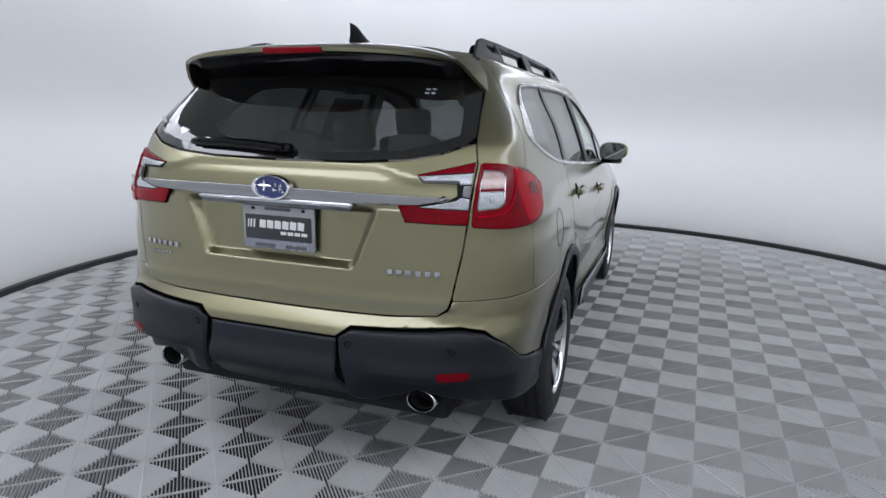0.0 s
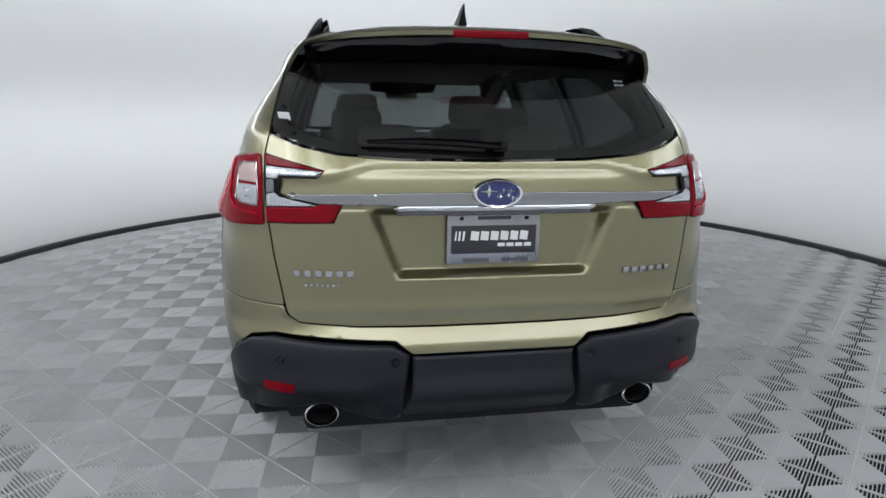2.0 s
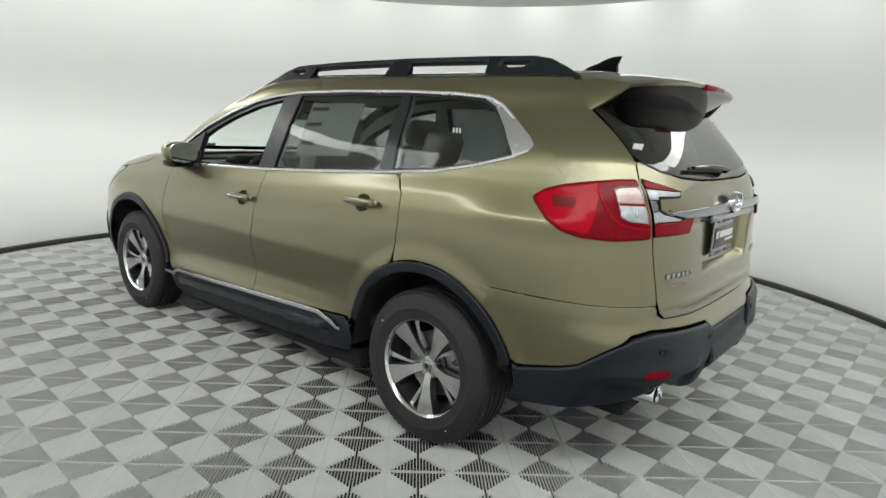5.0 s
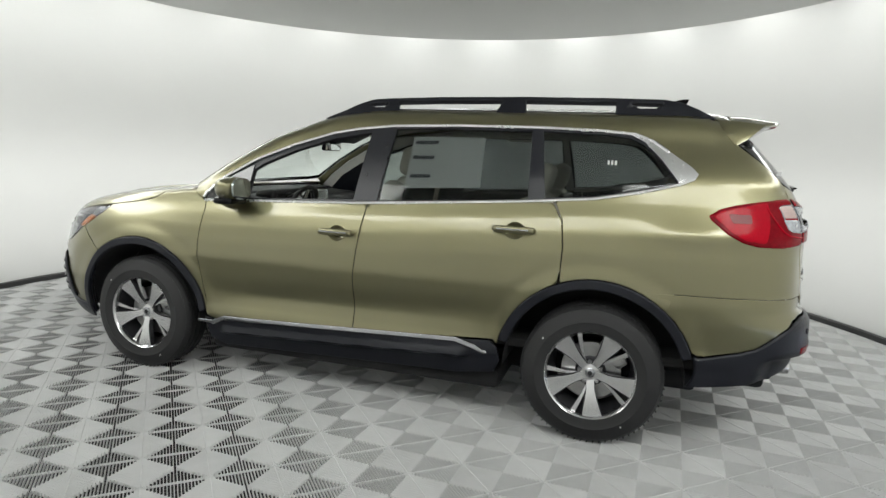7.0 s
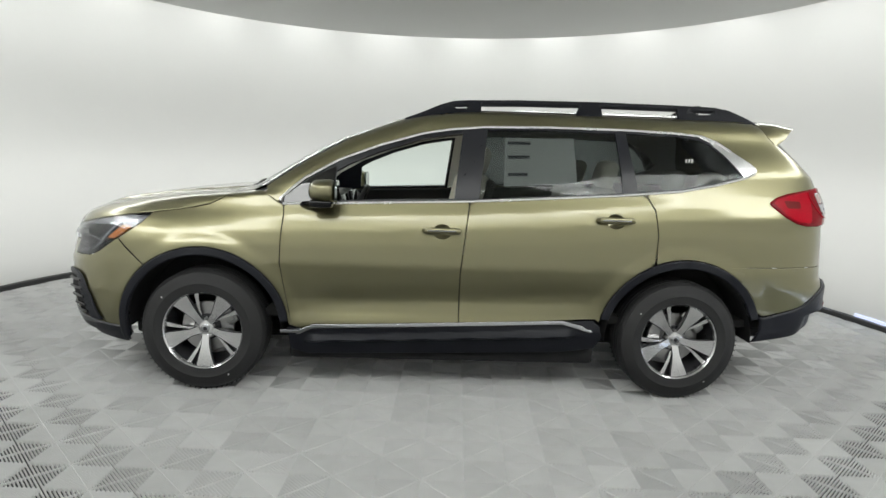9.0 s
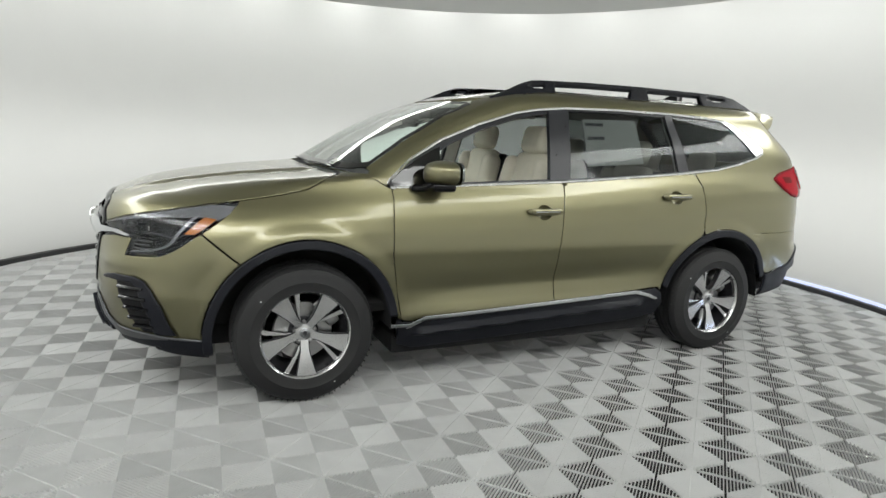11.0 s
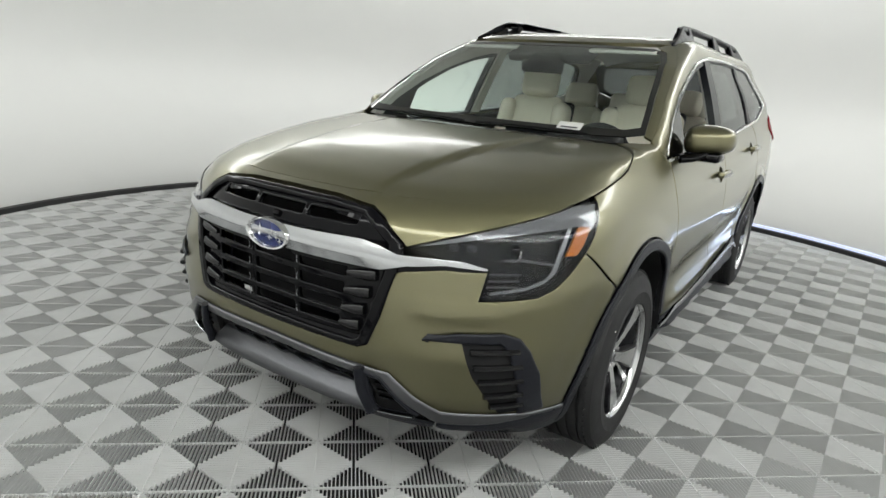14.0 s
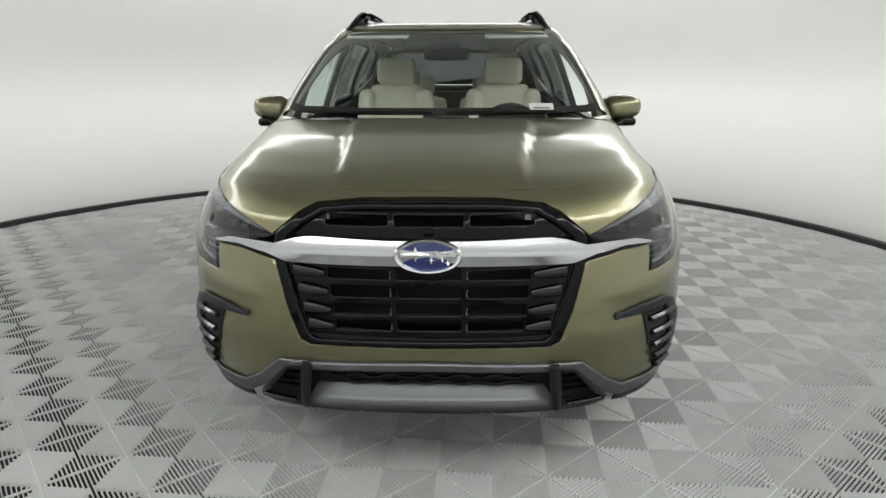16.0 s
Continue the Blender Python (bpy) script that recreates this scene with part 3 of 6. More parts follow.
# body side: pillars, roof rail and rear quarter in one pressing
FLANK_END = [(-1.93, zat(0.613, -1.93, 1.84)), (-1.93, 1.5), (-2.02, 1.36), (-2.12, 1.25), (-2.15, 1.1), (-2.15, 0.8555)]
GATE_X = [(0.612, 1.70), (0.648, 1.655), (0.682, 1.60), (0.704, 1.50), (0.718, 1.42), (0.722, 1.40), (0.738, 1.33), (0.738, 1.24), (0.732, 1.15), (0.718, 1.03), (0.700, 0.93), (0.690, 0.872)]
bodyside = [(1.005, 1.147), (1.075, 1.19), (1.10, 1.215), (0.96, 1.305), (0.80, 1.41), (0.555, 1.542)] + [(y, zat(x, y, 1.84)) for x, y in ((0.606, 0.28), (0.6075, 0.12), (0.610, -0.1), (0.612, -0.3), (0.613, -0.6), (0.613, -1.07), (0.613, -1.6))] + \
    FLANK_END + [(-1.815, 0.8485)] + arc(AXLE_R, HUB_Z, 0.515, 132, 69, 12)[0:] + [(-1.258 - G, 0.92), (-1.262 - G, 1.035), (-1.245 - G, 1.17), (-1.20, 1.262), (-1.042, 1.2515)]
# the sill line of the opening is part of the outline in front of the rear door
full = bodyside[:-2] + [(-1.20, 1.264)] + [(-1.30, 1.279), (-1.399, 1.288), (-1.62, 1.332), (-1.803, 1.381), (-1.87, 1.412)] + HEAD
sheet("body_side", full, side(), PAINT, car, mirror=True, roll=0.003, gap=0.026, flat=lambda a, b: (a < -1.9) & (b > 0.87))

corner = [at_y(-1, -y - 0.03, z) for y, z in FLANK_END] + [at_x(-1, 0.690, 0.8555)] + [at_x(-1, x - 0.0, z) for x, z in GATE_X[::-1]]
for s in (1, -1):
    sheet("rear_corner", [(s * a, b) for a, b in corner], wrap(-1, -0.0008), PAINT, car, gap=0.03)

for s in (1, -1):
    flange = [at_x(-1, x + 0.006, z) for x, z in GATE_X[1:6]] + [at_x(-1, x - 0.045, z) for x, z in GATE_X[5:0:-1]]
    sheet("gate_flange", [(s * a, b) for a, b in flange], wrap(-1, -0.012), GLOSS_BLACK, car, gap=0.03, thick=0.01, label="black flange beside the rear window")

# roof
ROOF_HALF = [(0.0, 0.385), (0.3, 0.37), (0.5, 0.335), (0.600, 0.29), (0.608, 0.0), (0.612, -0.4), (0.612, -1.1), (0.61, -1.7), (0.602, -2.035), (0.3, -2.06), (0.0, -2.065)]


def roof_form(x, y):
    return -0.006 * np.exp(-((np.abs(x) - 0.47) / 0.02) ** 2) * step(0.3, 0.1, y)


sheet("roof", ROOF_HALF + [(-x, y) for x, y in ROOF_HALF[-2:0:-1]], over(1.82, roof_form), PAINT, car, gap=0.04, thick=0.02)


# tailgate
def gate_dent(s, z):
    """The recess round the number plate."""
    u = abs(s)
    w = 0.330 + (z - 0.95) / 0.218 * 0.088
    k = (1 - float(step(w - 0.040, w + 0.008, u))) * float(step(0.938, 0.968, z)) * (1 - float(step(1.150, 1.172, z)))
    ridge = 0.004 * math.exp(-((z - 0.842) / 0.02) ** 2)
    brow = 1.262 + 0.040 * (1 - float(step(0.36, 0.58, u)))
    groove = float(step(1.16, 1.18, z)) * (1 - float(step(brow - 0.018, brow + 0.020, z)))
    return -0.046 * k + ridge - 0.007 * groove


gate_l = [at_x(-1, x - 0.0045, z) for x, z in GATE_X[5:]] + [at_x(-1, 0.672, 0.825), at_x(-1, 0.64, 0.801), at_x(-1, 0.45, 0.79), at_x(-1, 0.2, 0.786), at_x(-1, 0, 0.785)]
gate_t = [at_x(-1, 0, 1.318), at_x(-1, 0.3, 1.322), at_x(-1, 0.5, 1.336), at_x(-1, 0.62, 1.36)]
gate = gate_t + gate_l
gate = gate[1:] + [(-s, z) for s, z in gate[::-1][1:]][:-1] + [gate_t[0]]
sheet("tailgate", gate, wrap(-1, 0, gate_dent), PAINT, car, roll=0.003, gap=0.013, thick=0.015)

# rear bumper, painted part
def bump_dent(s, z):
    return -0.012 * math.exp(-((z - 0.80) / 0.02) ** 2) * (1 - float(step(0.6, 0.8, abs(s))))


rb = [at_y(-1, 1.822, 0.846), at_y(-1, 2.15, 0.852), at_x(-1, 0.69, 0.852), at_x(-1, 0.677, 0.815), at_x(-1, 0.643, 0.7965), at_x(-1, 0.45, 0.7855), at_x(-1, 0.2, 0.7815), at_x(-1, 0, 0.7805)]
rb_low = [at_x(-1, 0, 0.703), at_x(-1, 0.275, 0.703), at_x(-1, 0.330, 0.744), at_x(-1, 0.5, 0.752), at_x(-1, 0.72, 0.764), at_x(-1, 0.80, 0.748), at_y(-1, 2.31, 0.684), at_y(-1, 2.21, 0.609), at_y(-1, 2.14, 0.585), at_y(-1, 1.955, 0.541), at_y(-1, 1.93, 0.56)]
rb_arch = [at_y(-1, -y, z) for y, z in arc(AXLE_R, HUB_Z, 0.515, 159, 113, 8)]
rbo = rb[:-1] + [rb[-1]] + [(-s, z) for s, z in rb[-2::-1]]
rbo2 = [(-s, z) for s, z in rb_arch[::-1]] + [(-s, z) for s, z in rb_low[::-1]] + rb_low[1:] + rb_arch
sheet("rear_bumper", rbo + rbo2, wrap(-1, 0, bump_dent), PAINT, car, roll=0.003, gap=0.03)

# rear bumper, grained lower part in three pieces
def clad_dent(s, z):
    ledge = float(step(0.36, 0.46, abs(s))) * (1 - float(step(0.88, 1.0, abs(s))))
    return 0.012 + (0.010 * float(step(0.64, 0.575, z)) - 0.052 * float(step(0.568, 0.535, z))) * ledge - 0.012 * float(step(0.52, 0.44, z)) * (1 - ledge)


lo_side = [at_y(-1, 1.935, 0.545), at_y(-1, 1.96, 0.535), at_y(-1, 2.14, 0.579), at_y(-1, 2.21, 0.603), at_y(-1, 2.31, 0.678), at_x(-1, 0.80, 0.741), at_x(-1, 0.72, 0.759), at_x(-1, 0.5, 0.747), at_x(-1, 0.338, 0.739),
           at_x(-1, 0.288, 0.700), at_x(-1, 0.315, 0.455), at_x(-1, 0.42, 0.448), at_x(-1, 0.5, 0.475), at_x(-1, 0.575, 0.505), at_x(-1, 0.64, 0.488), at_x(-1, 0.71, 0.469), at_x(-1, 0.77, 0.452), at_y(-1, 2.29, 0.426), at_y(-1, 2.15, 0.405), at_y(-1, 1.95, 0.377), at_y(-1, 1.905, 0.371)]
for s in (1, -1):
    sheet("rear_lower_bumper", [(s * a, b) for a, b in lo_side], wrap(-1, 0, clad_dent), CLAD, car, roll=0.014, gap=0.03, thick=0.03, label="dark grey grained lower bumper corner")
mid = [at_x(-1, 0.276, 0.694), at_x(-1, 0.28, 0.572), at_x(-1, 0.305, 0.435), at_x(-1, 0.15, 0.425)]
sheet("rear_lower_bumper_middle", mid + [(-a, b) for a, b in mid[::-1]], wrap(-1, 0, lambda s, z: 0.002 + 0.026 * float(step(0.63, 0.555, z)) - 0.075 * float(step(0.552, 0.44, z))), CLAD, car, roll=0.014, gap=0.025, thick=0.03, label="dark grey grained middle of the bumper")

# front bumper, painted part, with the opening of the grille
fb_top = [at_y(1, 1.9435, 0.9105), at_y(1, 2.03, 0.850), at_y(1, 2.085, 0.815), at_x(1, 0.826, 0.793), at_x(1, 0.700, 0.786), at_x(1, 0.705, 0.870), at_x(1, 0.60, 0.870), at_x(1, 0.49, 0.852)]
fb_in = [at_x(1, 0.472, 0.845), at_x(1, 0.44, 0.70), at_x(1, 0.405, 0.605), at_x(1, 0.37, 0.588), at_x(1, 0.0, 0.582)]
fb_low = [at_x(1, 0.0, 0.535), at_x(1, 0.40, 0.528), at_x(1, 0.47, 0.522), at_x(1, 0.545, 0.455), at_x(1, 0.62, 0.405), at_x(1, 0.72, 0.405), at_y(1, 2.20, 0.40), at_y(1, 2.08, 0.385), at_y(1, 1.945, 0.372)]
fb_arch = [at_y(1, y, z) for y, z in arc(AXLE_F, HUB_Z, 0.512, 4, 50, 10)]
fb = fb_top + fb_in + [(-s, z) for s, z in fb_in[-2::-1]] + [(-s, z) for s, z in fb_top[::-1]] + [(-s, z) for s, z in fb_arch[::-1]] + [(-s, z) for s, z in fb_low[::-1]] + fb_low[1:] + fb_arch


def fb_dent(s, z):
    u = abs(s)
    return 0.007 * math.exp(-((z - 0.745 - (u - 0.6) * 0.03) / 0.03) ** 2) * float(step(0.5, 0.62, u)) * float(step(1.0, 0.8, u))


sheet("front_bumper", fb, wrap(1, 0, fb_dent), PAINT, car, roll=0.004, gap=0.028)

# wheel arch trims, sills
for yc, r1, a0, a1 in ((AXLE_F, 0.512, -11, 172), (AXLE_R, 0.515, 15, 162)):
    trim = arc(yc, HUB_Z, r1 - 0.003, a0, a1, 30) + arc(yc, HUB_Z, 0.462, a1, a0, 30)
    sheet("wheel_arch_trim", trim, side(0.012), CLAD, car, mirror=True, roll=0.008, gap=0.03, thick=0.05, label="dark grey grained wheel arch trim")
sill = [(0.945, 0.405), (0.86, 0.392), (-0.085, 0.446), (-0.90, 0.492), (-0.945, 0.46), (-0.965, 0.385), (-0.93, 0.31), (-0.72, 0.275), (0.83, 0.225), (0.93, 0.26)]


def sill_form(a, b):
    p = side(0.006)(a, b)
    line = 0.362 - (a + 0.085) * 0.045
    p[..., 0] -= 0.032 * np.clip((line + 0.045 - b) / 0.045, 0, 1) * step(line - 0.012, line, b) * step(0.86, 0.78, a) * step(-0.80, -0.72, a)
    return p


sheet("sill", sill, sill_form, CLAD, car, mirror=True, roll=0.006, gap=0.012, thick=0.05, label="dark grey grained sill cover")
strip = [(0.985, 0.395), (0.875, 0.395), (0.785, 0.436), (-0.088, 0.470), (-0.715, 0.494), (-0.83, 0.466), (-0.90, 0.425), (-0.865, 0.425), (-0.81, 0.446), (-0.71, 0.470), (-0.088, 0.446), (0.775, 0.412), (0.87, 0.366), (0.895, 0.366), (0.88, 0.374), (0.985, 0.374)]
sheet("sill_strip", strip, side(0.027), STRIP, car, mirror=True, roll=0.004, gap=0.015, thick=0.016, label="satin grey strip along the sill")

# ---- glass ----
WS = [(0.0, 1.222), (0.4, 1.224), (0.70, 1.232), (0.765, 1.245), (0.74, 1.34), (0.70, 1.46), (0.655, 1.575), (0.615, 1.625), (0.55, 1.640), (0.3, 1.648), (0.0, 1.650)]


def ends(end, off=0.0, dent=None):
    """(x, z) on the sloping glass of one end."""
    def go(a, b):
        a, b = np.asarray(a, float), np.asarray(b, float)
        n = NOSE_POW(b) if end > 0 else 4.0
        d = NOSE_RUN(b) if end > 0 else TAIL_RUN(b)
        y1 = NOSE(b) if end > 0 else TAIL(b)
        y = y1
        for _ in range(5):
            w = breadth(end * y, b)
            y = y1 - d + d * np.clip(1 - np.clip(np.abs(a) / w, 0, 1) ** n, 0, 1) ** (1 / n)
        return np.stack([a, end * (y + off), b], -1)
    return go


def mirrored(pts):
    return pts + [(-x, z) for x, z in pts[-2:0:-1]]


wscreen = sheet("windscreen", mirrored(WS), ends(1, -0.004), CLEAR, car, gap=0.06, thick=0.005)
ws_in = [(0.0, 1.250), (0.4, 1.252), (0.69, 1.260), (0.738, 1.272), (0.716, 1.35), (0.678, 1.46), (0.636, 1.57), (0.603, 1.61), (0.54, 1.626), (0.3, 1.633), (0.0, 1.634)]
sheet("windscreen_border", mirrored(WS), ends(1, -0.002), FRIT, car, holes=[mirrored(ws_in)], gap=0.04, thick=0.001)
RG = [(0.0, 1.325), (0.3, 1.329), (0.5, 1.343), (0.62, 1.367), (0.692, 1.398), (0.712, 1.42), (0.697, 1.50), (0.674, 1.60), (0.645, 1.655), (0.3, 1.68), (0.0, 1.685)]
rglass = sheet("rear_window", mirrored(RG), ends(-1, -0.003), REAR_TINT, car, gap=0.05, thick=0.005)
rg_in = [(0.0, 1.352), (0.3, 1.356), (0.48, 1.37), (0.59, 1.395), (0.660, 1.425), (0.650, 1.49), (0.625, 1.58), (0.60, 1.63), (0.3, 1.65), (0.0, 1.652)]
sheet("rear_window_border", mirrored(RG), ends(-1, -0.002), FRIT, car, holes=[mirrored(rg_in)], gap=0.04, thick=0.001)
rq = [(-1.145, 1.279), (-1.399, 1.300), (-1.62, 1.346), (-1.79, 1.390), (-1.71, 1.49), (-1.62, 1.572), (-1.55, 1.605), (-1.40, 1.622), (-1.09, 1.630)]
rd = [(-0.185, 1.206), (-0.6, 1.234), (-1.055, 1.266), (-1.03, 1.628), (-0.6, 1.630), (-0.235, 1.620)]
fd = [(0.69, 1.167), (-0.035, 1.201), (-0.085, 1.606), (0.0, 1.596), (0.16, 1.566), (0.42, 1.486), (0.62, 1.395), (0.675, 1.36)]
panes = [wscreen, rglass]
panes += sheet("quarter_window", rq, side(-0.006), TINT, car, mirror=True, gap=0.06, thick=0.004)
panes += sheet("rear_door_window", rd, side(-0.010), TINT, car, mirror=True, gap=0.06, thick=0.004)
q = sheet("front_door_window", [(a, b) for a, b in fd], side(-0.010), CLEAR, car, mirror=True, gap=0.06, thick=0.004)
bpy.data.objects.remove(q[0])          # the driver's window is wound down
panes.append(q[1])
for p in panes:
    p.visible_shadow = False
# black frames between the panes
for nm, o in (("middle_pillar", [(-0.035, 1.196), (-0.185, 1.202), (-0.235, 1.632), (-0.085, 1.620)]),
              ("rear_door_pillar", [(-1.055, 1.260), (-1.145, 1.270), (-1.09, 1.643), (-1.03, 1.643)]),
              ("mirror_triangle", [(0.975, 1.150), (0.69, 1.160), (0.675, 1.372), (0.80, 1.31), (0.90, 1.245), (0.975, 1.18)])):
    sheet(nm, o, side(-0.001), FRIT if nm == "mirror_triangle" else PILLAR, car, mirror=True, gap=0.03, thick=0.02, label="satin black window pillar")
fr_out = [(0.985, 1.150), (0.69, 1.158), (-0.06, 1.192), (-0.11, 1.627), (0.0, 1.608), (0.16, 1.579), (0.42, 1.500), (0.66, 1.406), (0.86, 1.29), (0.975, 1.19)]
fr_in = [(0.69, 1.170), (-0.04, 1.203), (-0.088, 1.596), (0.0, 1.582), (0.16, 1.552), (0.40, 1.476), (0.60, 1.39), (0.675, 1.345)]
sheet("front_door_frame", fr_out, side(-0.009), PILLAR, car, holes=[fr_in], mirror=True, gap=0.03, thick=0.03, label="black front door window frame")
rr_out = [(-0.15, 1.197), (-0.6, 1.226), (-1.10, 1.262), (-1.06, 1.645), (-0.6, 1.645), (-0.2, 1.633)]
sheet("rear_door_frame", rr_out, side(-0.0055), PILLAR, car, holes=[rd[:]], mirror=True, gap=0.03, thick=0.02, label="black rear door window frame")
qq_out = [(-1.10, 1.267), (-1.399, 1.289), (-1.62, 1.334), (-1.80, 1.382), (-1.72, 1.50), (-1.63, 1.585), (-1.56, 1.622), (-1.40, 1.638), (-1.06, 1.645)]
sheet("quarter_window_frame", qq_out, side(-0.005), PILLAR, car, holes=[rq[:]], mirror=True, gap=0.05, thick=0.015, label="black quarter window border")



# chrome round the windows
def on_side(pts, off, s=1, n=6):
    d = []
    for a, b in zip(pts, pts[1:]):
        for i in range(n):
            d.append((a[0] + (b[0] - a[0]) * i / n, a[1] + (b[1] - a[1]) * i / n))
    d.append(pts[-1])
    return [Vector((-s * (float(half(y, z)) + off), y, z)) for y, z in d]


for s in (1, -1):
    part("window_sill_chrome", tube(on_side(SILL, 0.003, s), 0.006, 0.0085, 6), SATIN_LIGHT, car, "bright chrome strip along the window sill")
    part("window_head_chrome", tube(on_side(HEAD[2:], 0.002, s), 0.006, 0.009, 6), SATIN_LIGHT, car, "satin chrome strip over the windows")
tip = [(-1.80, 1.378), (-1.872, 1.408), (-1.886, 1.436), (-1.855, 1.468), (-1.74, 1.546), (-1.65, 1.60), (-1.58, 1.626), (-1.55, 1.622), (-1.62, 1.588), (-1.71, 1.50), (-1.795, 1.395)]
sheet("quarter_window_chrome", tip, side(0.003), SATIN_LIGHT, car, mirror=True, gap=0.03, thick=0.01, label="wide satin chrome corner of the quarter window")
# ---- lamps ----
def both(name, pts, end, off, material, parents, **k):
    for s, p in zip((1, -1), parents):
        sheet(name, [(s * a, b) for a, b in pts], wrap(end, off), material, p, **k)


def X(x, z):
    return at_x(WHICH, x, z)


def Y(y, z):
    return at_y(WHICH, y, z)


WHICH = 1
heads = [part("headlamp", block((0.02, 0.02, 0.02), (s * -0.66, 2.05, 0.90), 0.004), DARK, car, "dark headlamp with amber corner") for s in (1, -1)]
hood_edge = [X(x, z - 0.004) for x, z in LAMP_EDGE[1:]]
lamp_out = [X(0.490, 0.917), X(0.503, 0.928)] + hood_edge + [Y(1.764, 1.053), Y(1.807, 1.009), Y(1.87, 0.965), Y(1.943, 0.915), Y(2.03, 0.855), Y(2.085, 0.820), X(0.826, 0.798), X(0.706, 0.791), X(0.712, 0.874), X(0.60, 0.893)]
both("housing", lamp_out, 1, -0.030, GLOSS_BLACK, heads, gap=0.03, thick=0.02, label="dark lamp housing")
both("light_guide", [X(0.512, 0.926)] + [(a, b - 0.006) for a, b in hood_edge] + [Y(1.775, 1.040), Y(1.815, 0.994), Y(1.870, 0.972), Y(1.93, 0.986), X(0.765, 0.975), X(0.658, 0.957)], 1, -0.012, DRL, heads, gap=0.02, thick=0.01, label="clear light strip along the top edge")
both("amber_reflector", [Y(1.872, 0.978), Y(1.925, 0.986), Y(2.022, 0.906), Y(1.978, 0.905), Y(1.935, 0.932)], 1, -0.009, AMBER, heads, gap=0.03, thick=0.008, radius=0.006, label="amber corner reflector")
both("diagonal_guide", [Y(1.935, 1.0), Y(2.070, 0.862), Y(2.118, 0.832), X(0.800, 0.816), X(0.722, 0.803), X(0.724, 0.811), X(0.800, 0.826), Y(2.110, 0.845), Y(2.085, 0.866), Y(1.952, 1.0)], 1, -0.008, CLEAR_LENS, heads, gap=0.03, thick=0.008, label="slim clear hooked light strip")
both("inner_divider", [X(0.735, 0.905), X(0.78, 0.905), Y(2.06, 0.885), Y(2.065, 0.878), X(0.78, 0.898), X(0.735, 0.898)], 1, -0.014, ALLOY_DARK, heads, gap=0.03, thick=0.01)
for s, hd in zip((1, -1), heads):
    for k, z in enumerate((0.84, 0.822, 0.858)):
        part("housing_rib", tube([wrap(1, -0.02)(np.array([s * X(x, z)[0]]), np.array([z]))[0] for x in (0.715, 0.75, 0.785)], 0.004, 0.003, 4), ALLOY_DARK, hd)
    p = wrap(1, -0.020)(np.array([s * X(0.752, 0.925)[0]]), np.array([0.925]))[0]
    bm = bmesh.new()
    bmesh.ops.create_uvsphere(bm, u_segments=20, v_segments=12, radius=0.026)
    bmesh.ops.transform(bm, matrix=Matrix.Translation(p), verts=bm.verts)
    part("projector", bm, GLOSS_BLACK, hd, "round projector lens")
    part("projector_ring", tube([Vector(p) + Vector((0.030 * math.cos(a), 0.010, 0.030 * math.sin(a))) for a in np.linspace(math.pi * 0.9, math.tau, 14)], 0.0025, sides=6), CHROME, hd)
    for x in (0.61, 0.655):
        p = wrap(1, -0.018)(np.array([s * X(x, 0.93)[0]]), np.array([0.93]))[0]
        part("inner_projector", block((0.022, 0.02, 0.018), p, 0.005), ALLOY_DARK, hd)
both("lens_cover", lamp_out, 1, 0.004, LAMP_GLASS, heads, gap=0.03, thick=0.003, label="clear polished lamp cover")
for hd in heads:
    for c in hd.children:
        if c.name.startswith("lens_cover"):
            c.visible_shadow = False

WHICH = -1
tails = [part("tail_lamp", block((0.02, 0.02, 0.02), (s * -0.78, -2.25, 1.22), 0.004), DARK, car, "red and clear tail lamp") for s in (1, -1)]
outer_l = [X(0.743, 1.338), Y(2.25, 1.334), Y(2.15, 1.317), Y(2.06, 1.299), Y(1.99, 1.276), Y(1.943, 1.243), Y(1.956, 1.222), Y(2.03, 1.162), Y(2.10, 1.122), Y(2.17, 1.105), Y(2.28, 1.102), X(0.738, 1.114)]
CLEAR_BOX = [X(0.752, 1.308), X(0.798, 1.304), X(0.812, 1.294), X(0.824, 1.196), X(0.810, 1.182), X(0.752, 1.176)]
both("red_lens", outer_l, -1, 0.010, RED, tails, roll=0.010, gap=0.022, thick=0.02, radius=0.014, label="glossy red corner lens")
both("side_lens", [Y(2.20, 1.318), Y(2.06, 1.288), Y(1.99, 1.264), Y(1.960, 1.240), Y(2.04, 1.170), Y(2.11, 1.132), Y(2.20, 1.122)], -1, 0.0115, RED_BRIGHT, tails, roll=0.006, gap=0.022, thick=0.004, radius=0.014, label="brighter red side lens")
both("dark_insert", [Y(2.03, 1.256), Y(2.13, 1.254), Y(2.135, 1.214), Y(2.05, 1.212)], -1, 0.0128, RED_DARK, tails, gap=0.03, thick=0.003, radius=0.01, label="deep red side marker")
both("upper_insert", [CLEAR_BOX[0], CLEAR_BOX[1], CLEAR_BOX[2], X(0.820, 1.246), X(0.752, 1.246)], -1, 0.0125, ROSE_LENS, tails, roll=0.005, gap=0.016, thick=0.006, label="pale ribbed turn signal lens")
both("lower_insert", [X(0.752, 1.240), X(0.821, 1.240), CLEAR_BOX[3], CLEAR_BOX[4], CLEAR_BOX[5]], -1, 0.0125, PALE_LENS, tails, roll=0.005, gap=0.016, thick=0.006, label="clear ribbed reversing lens")
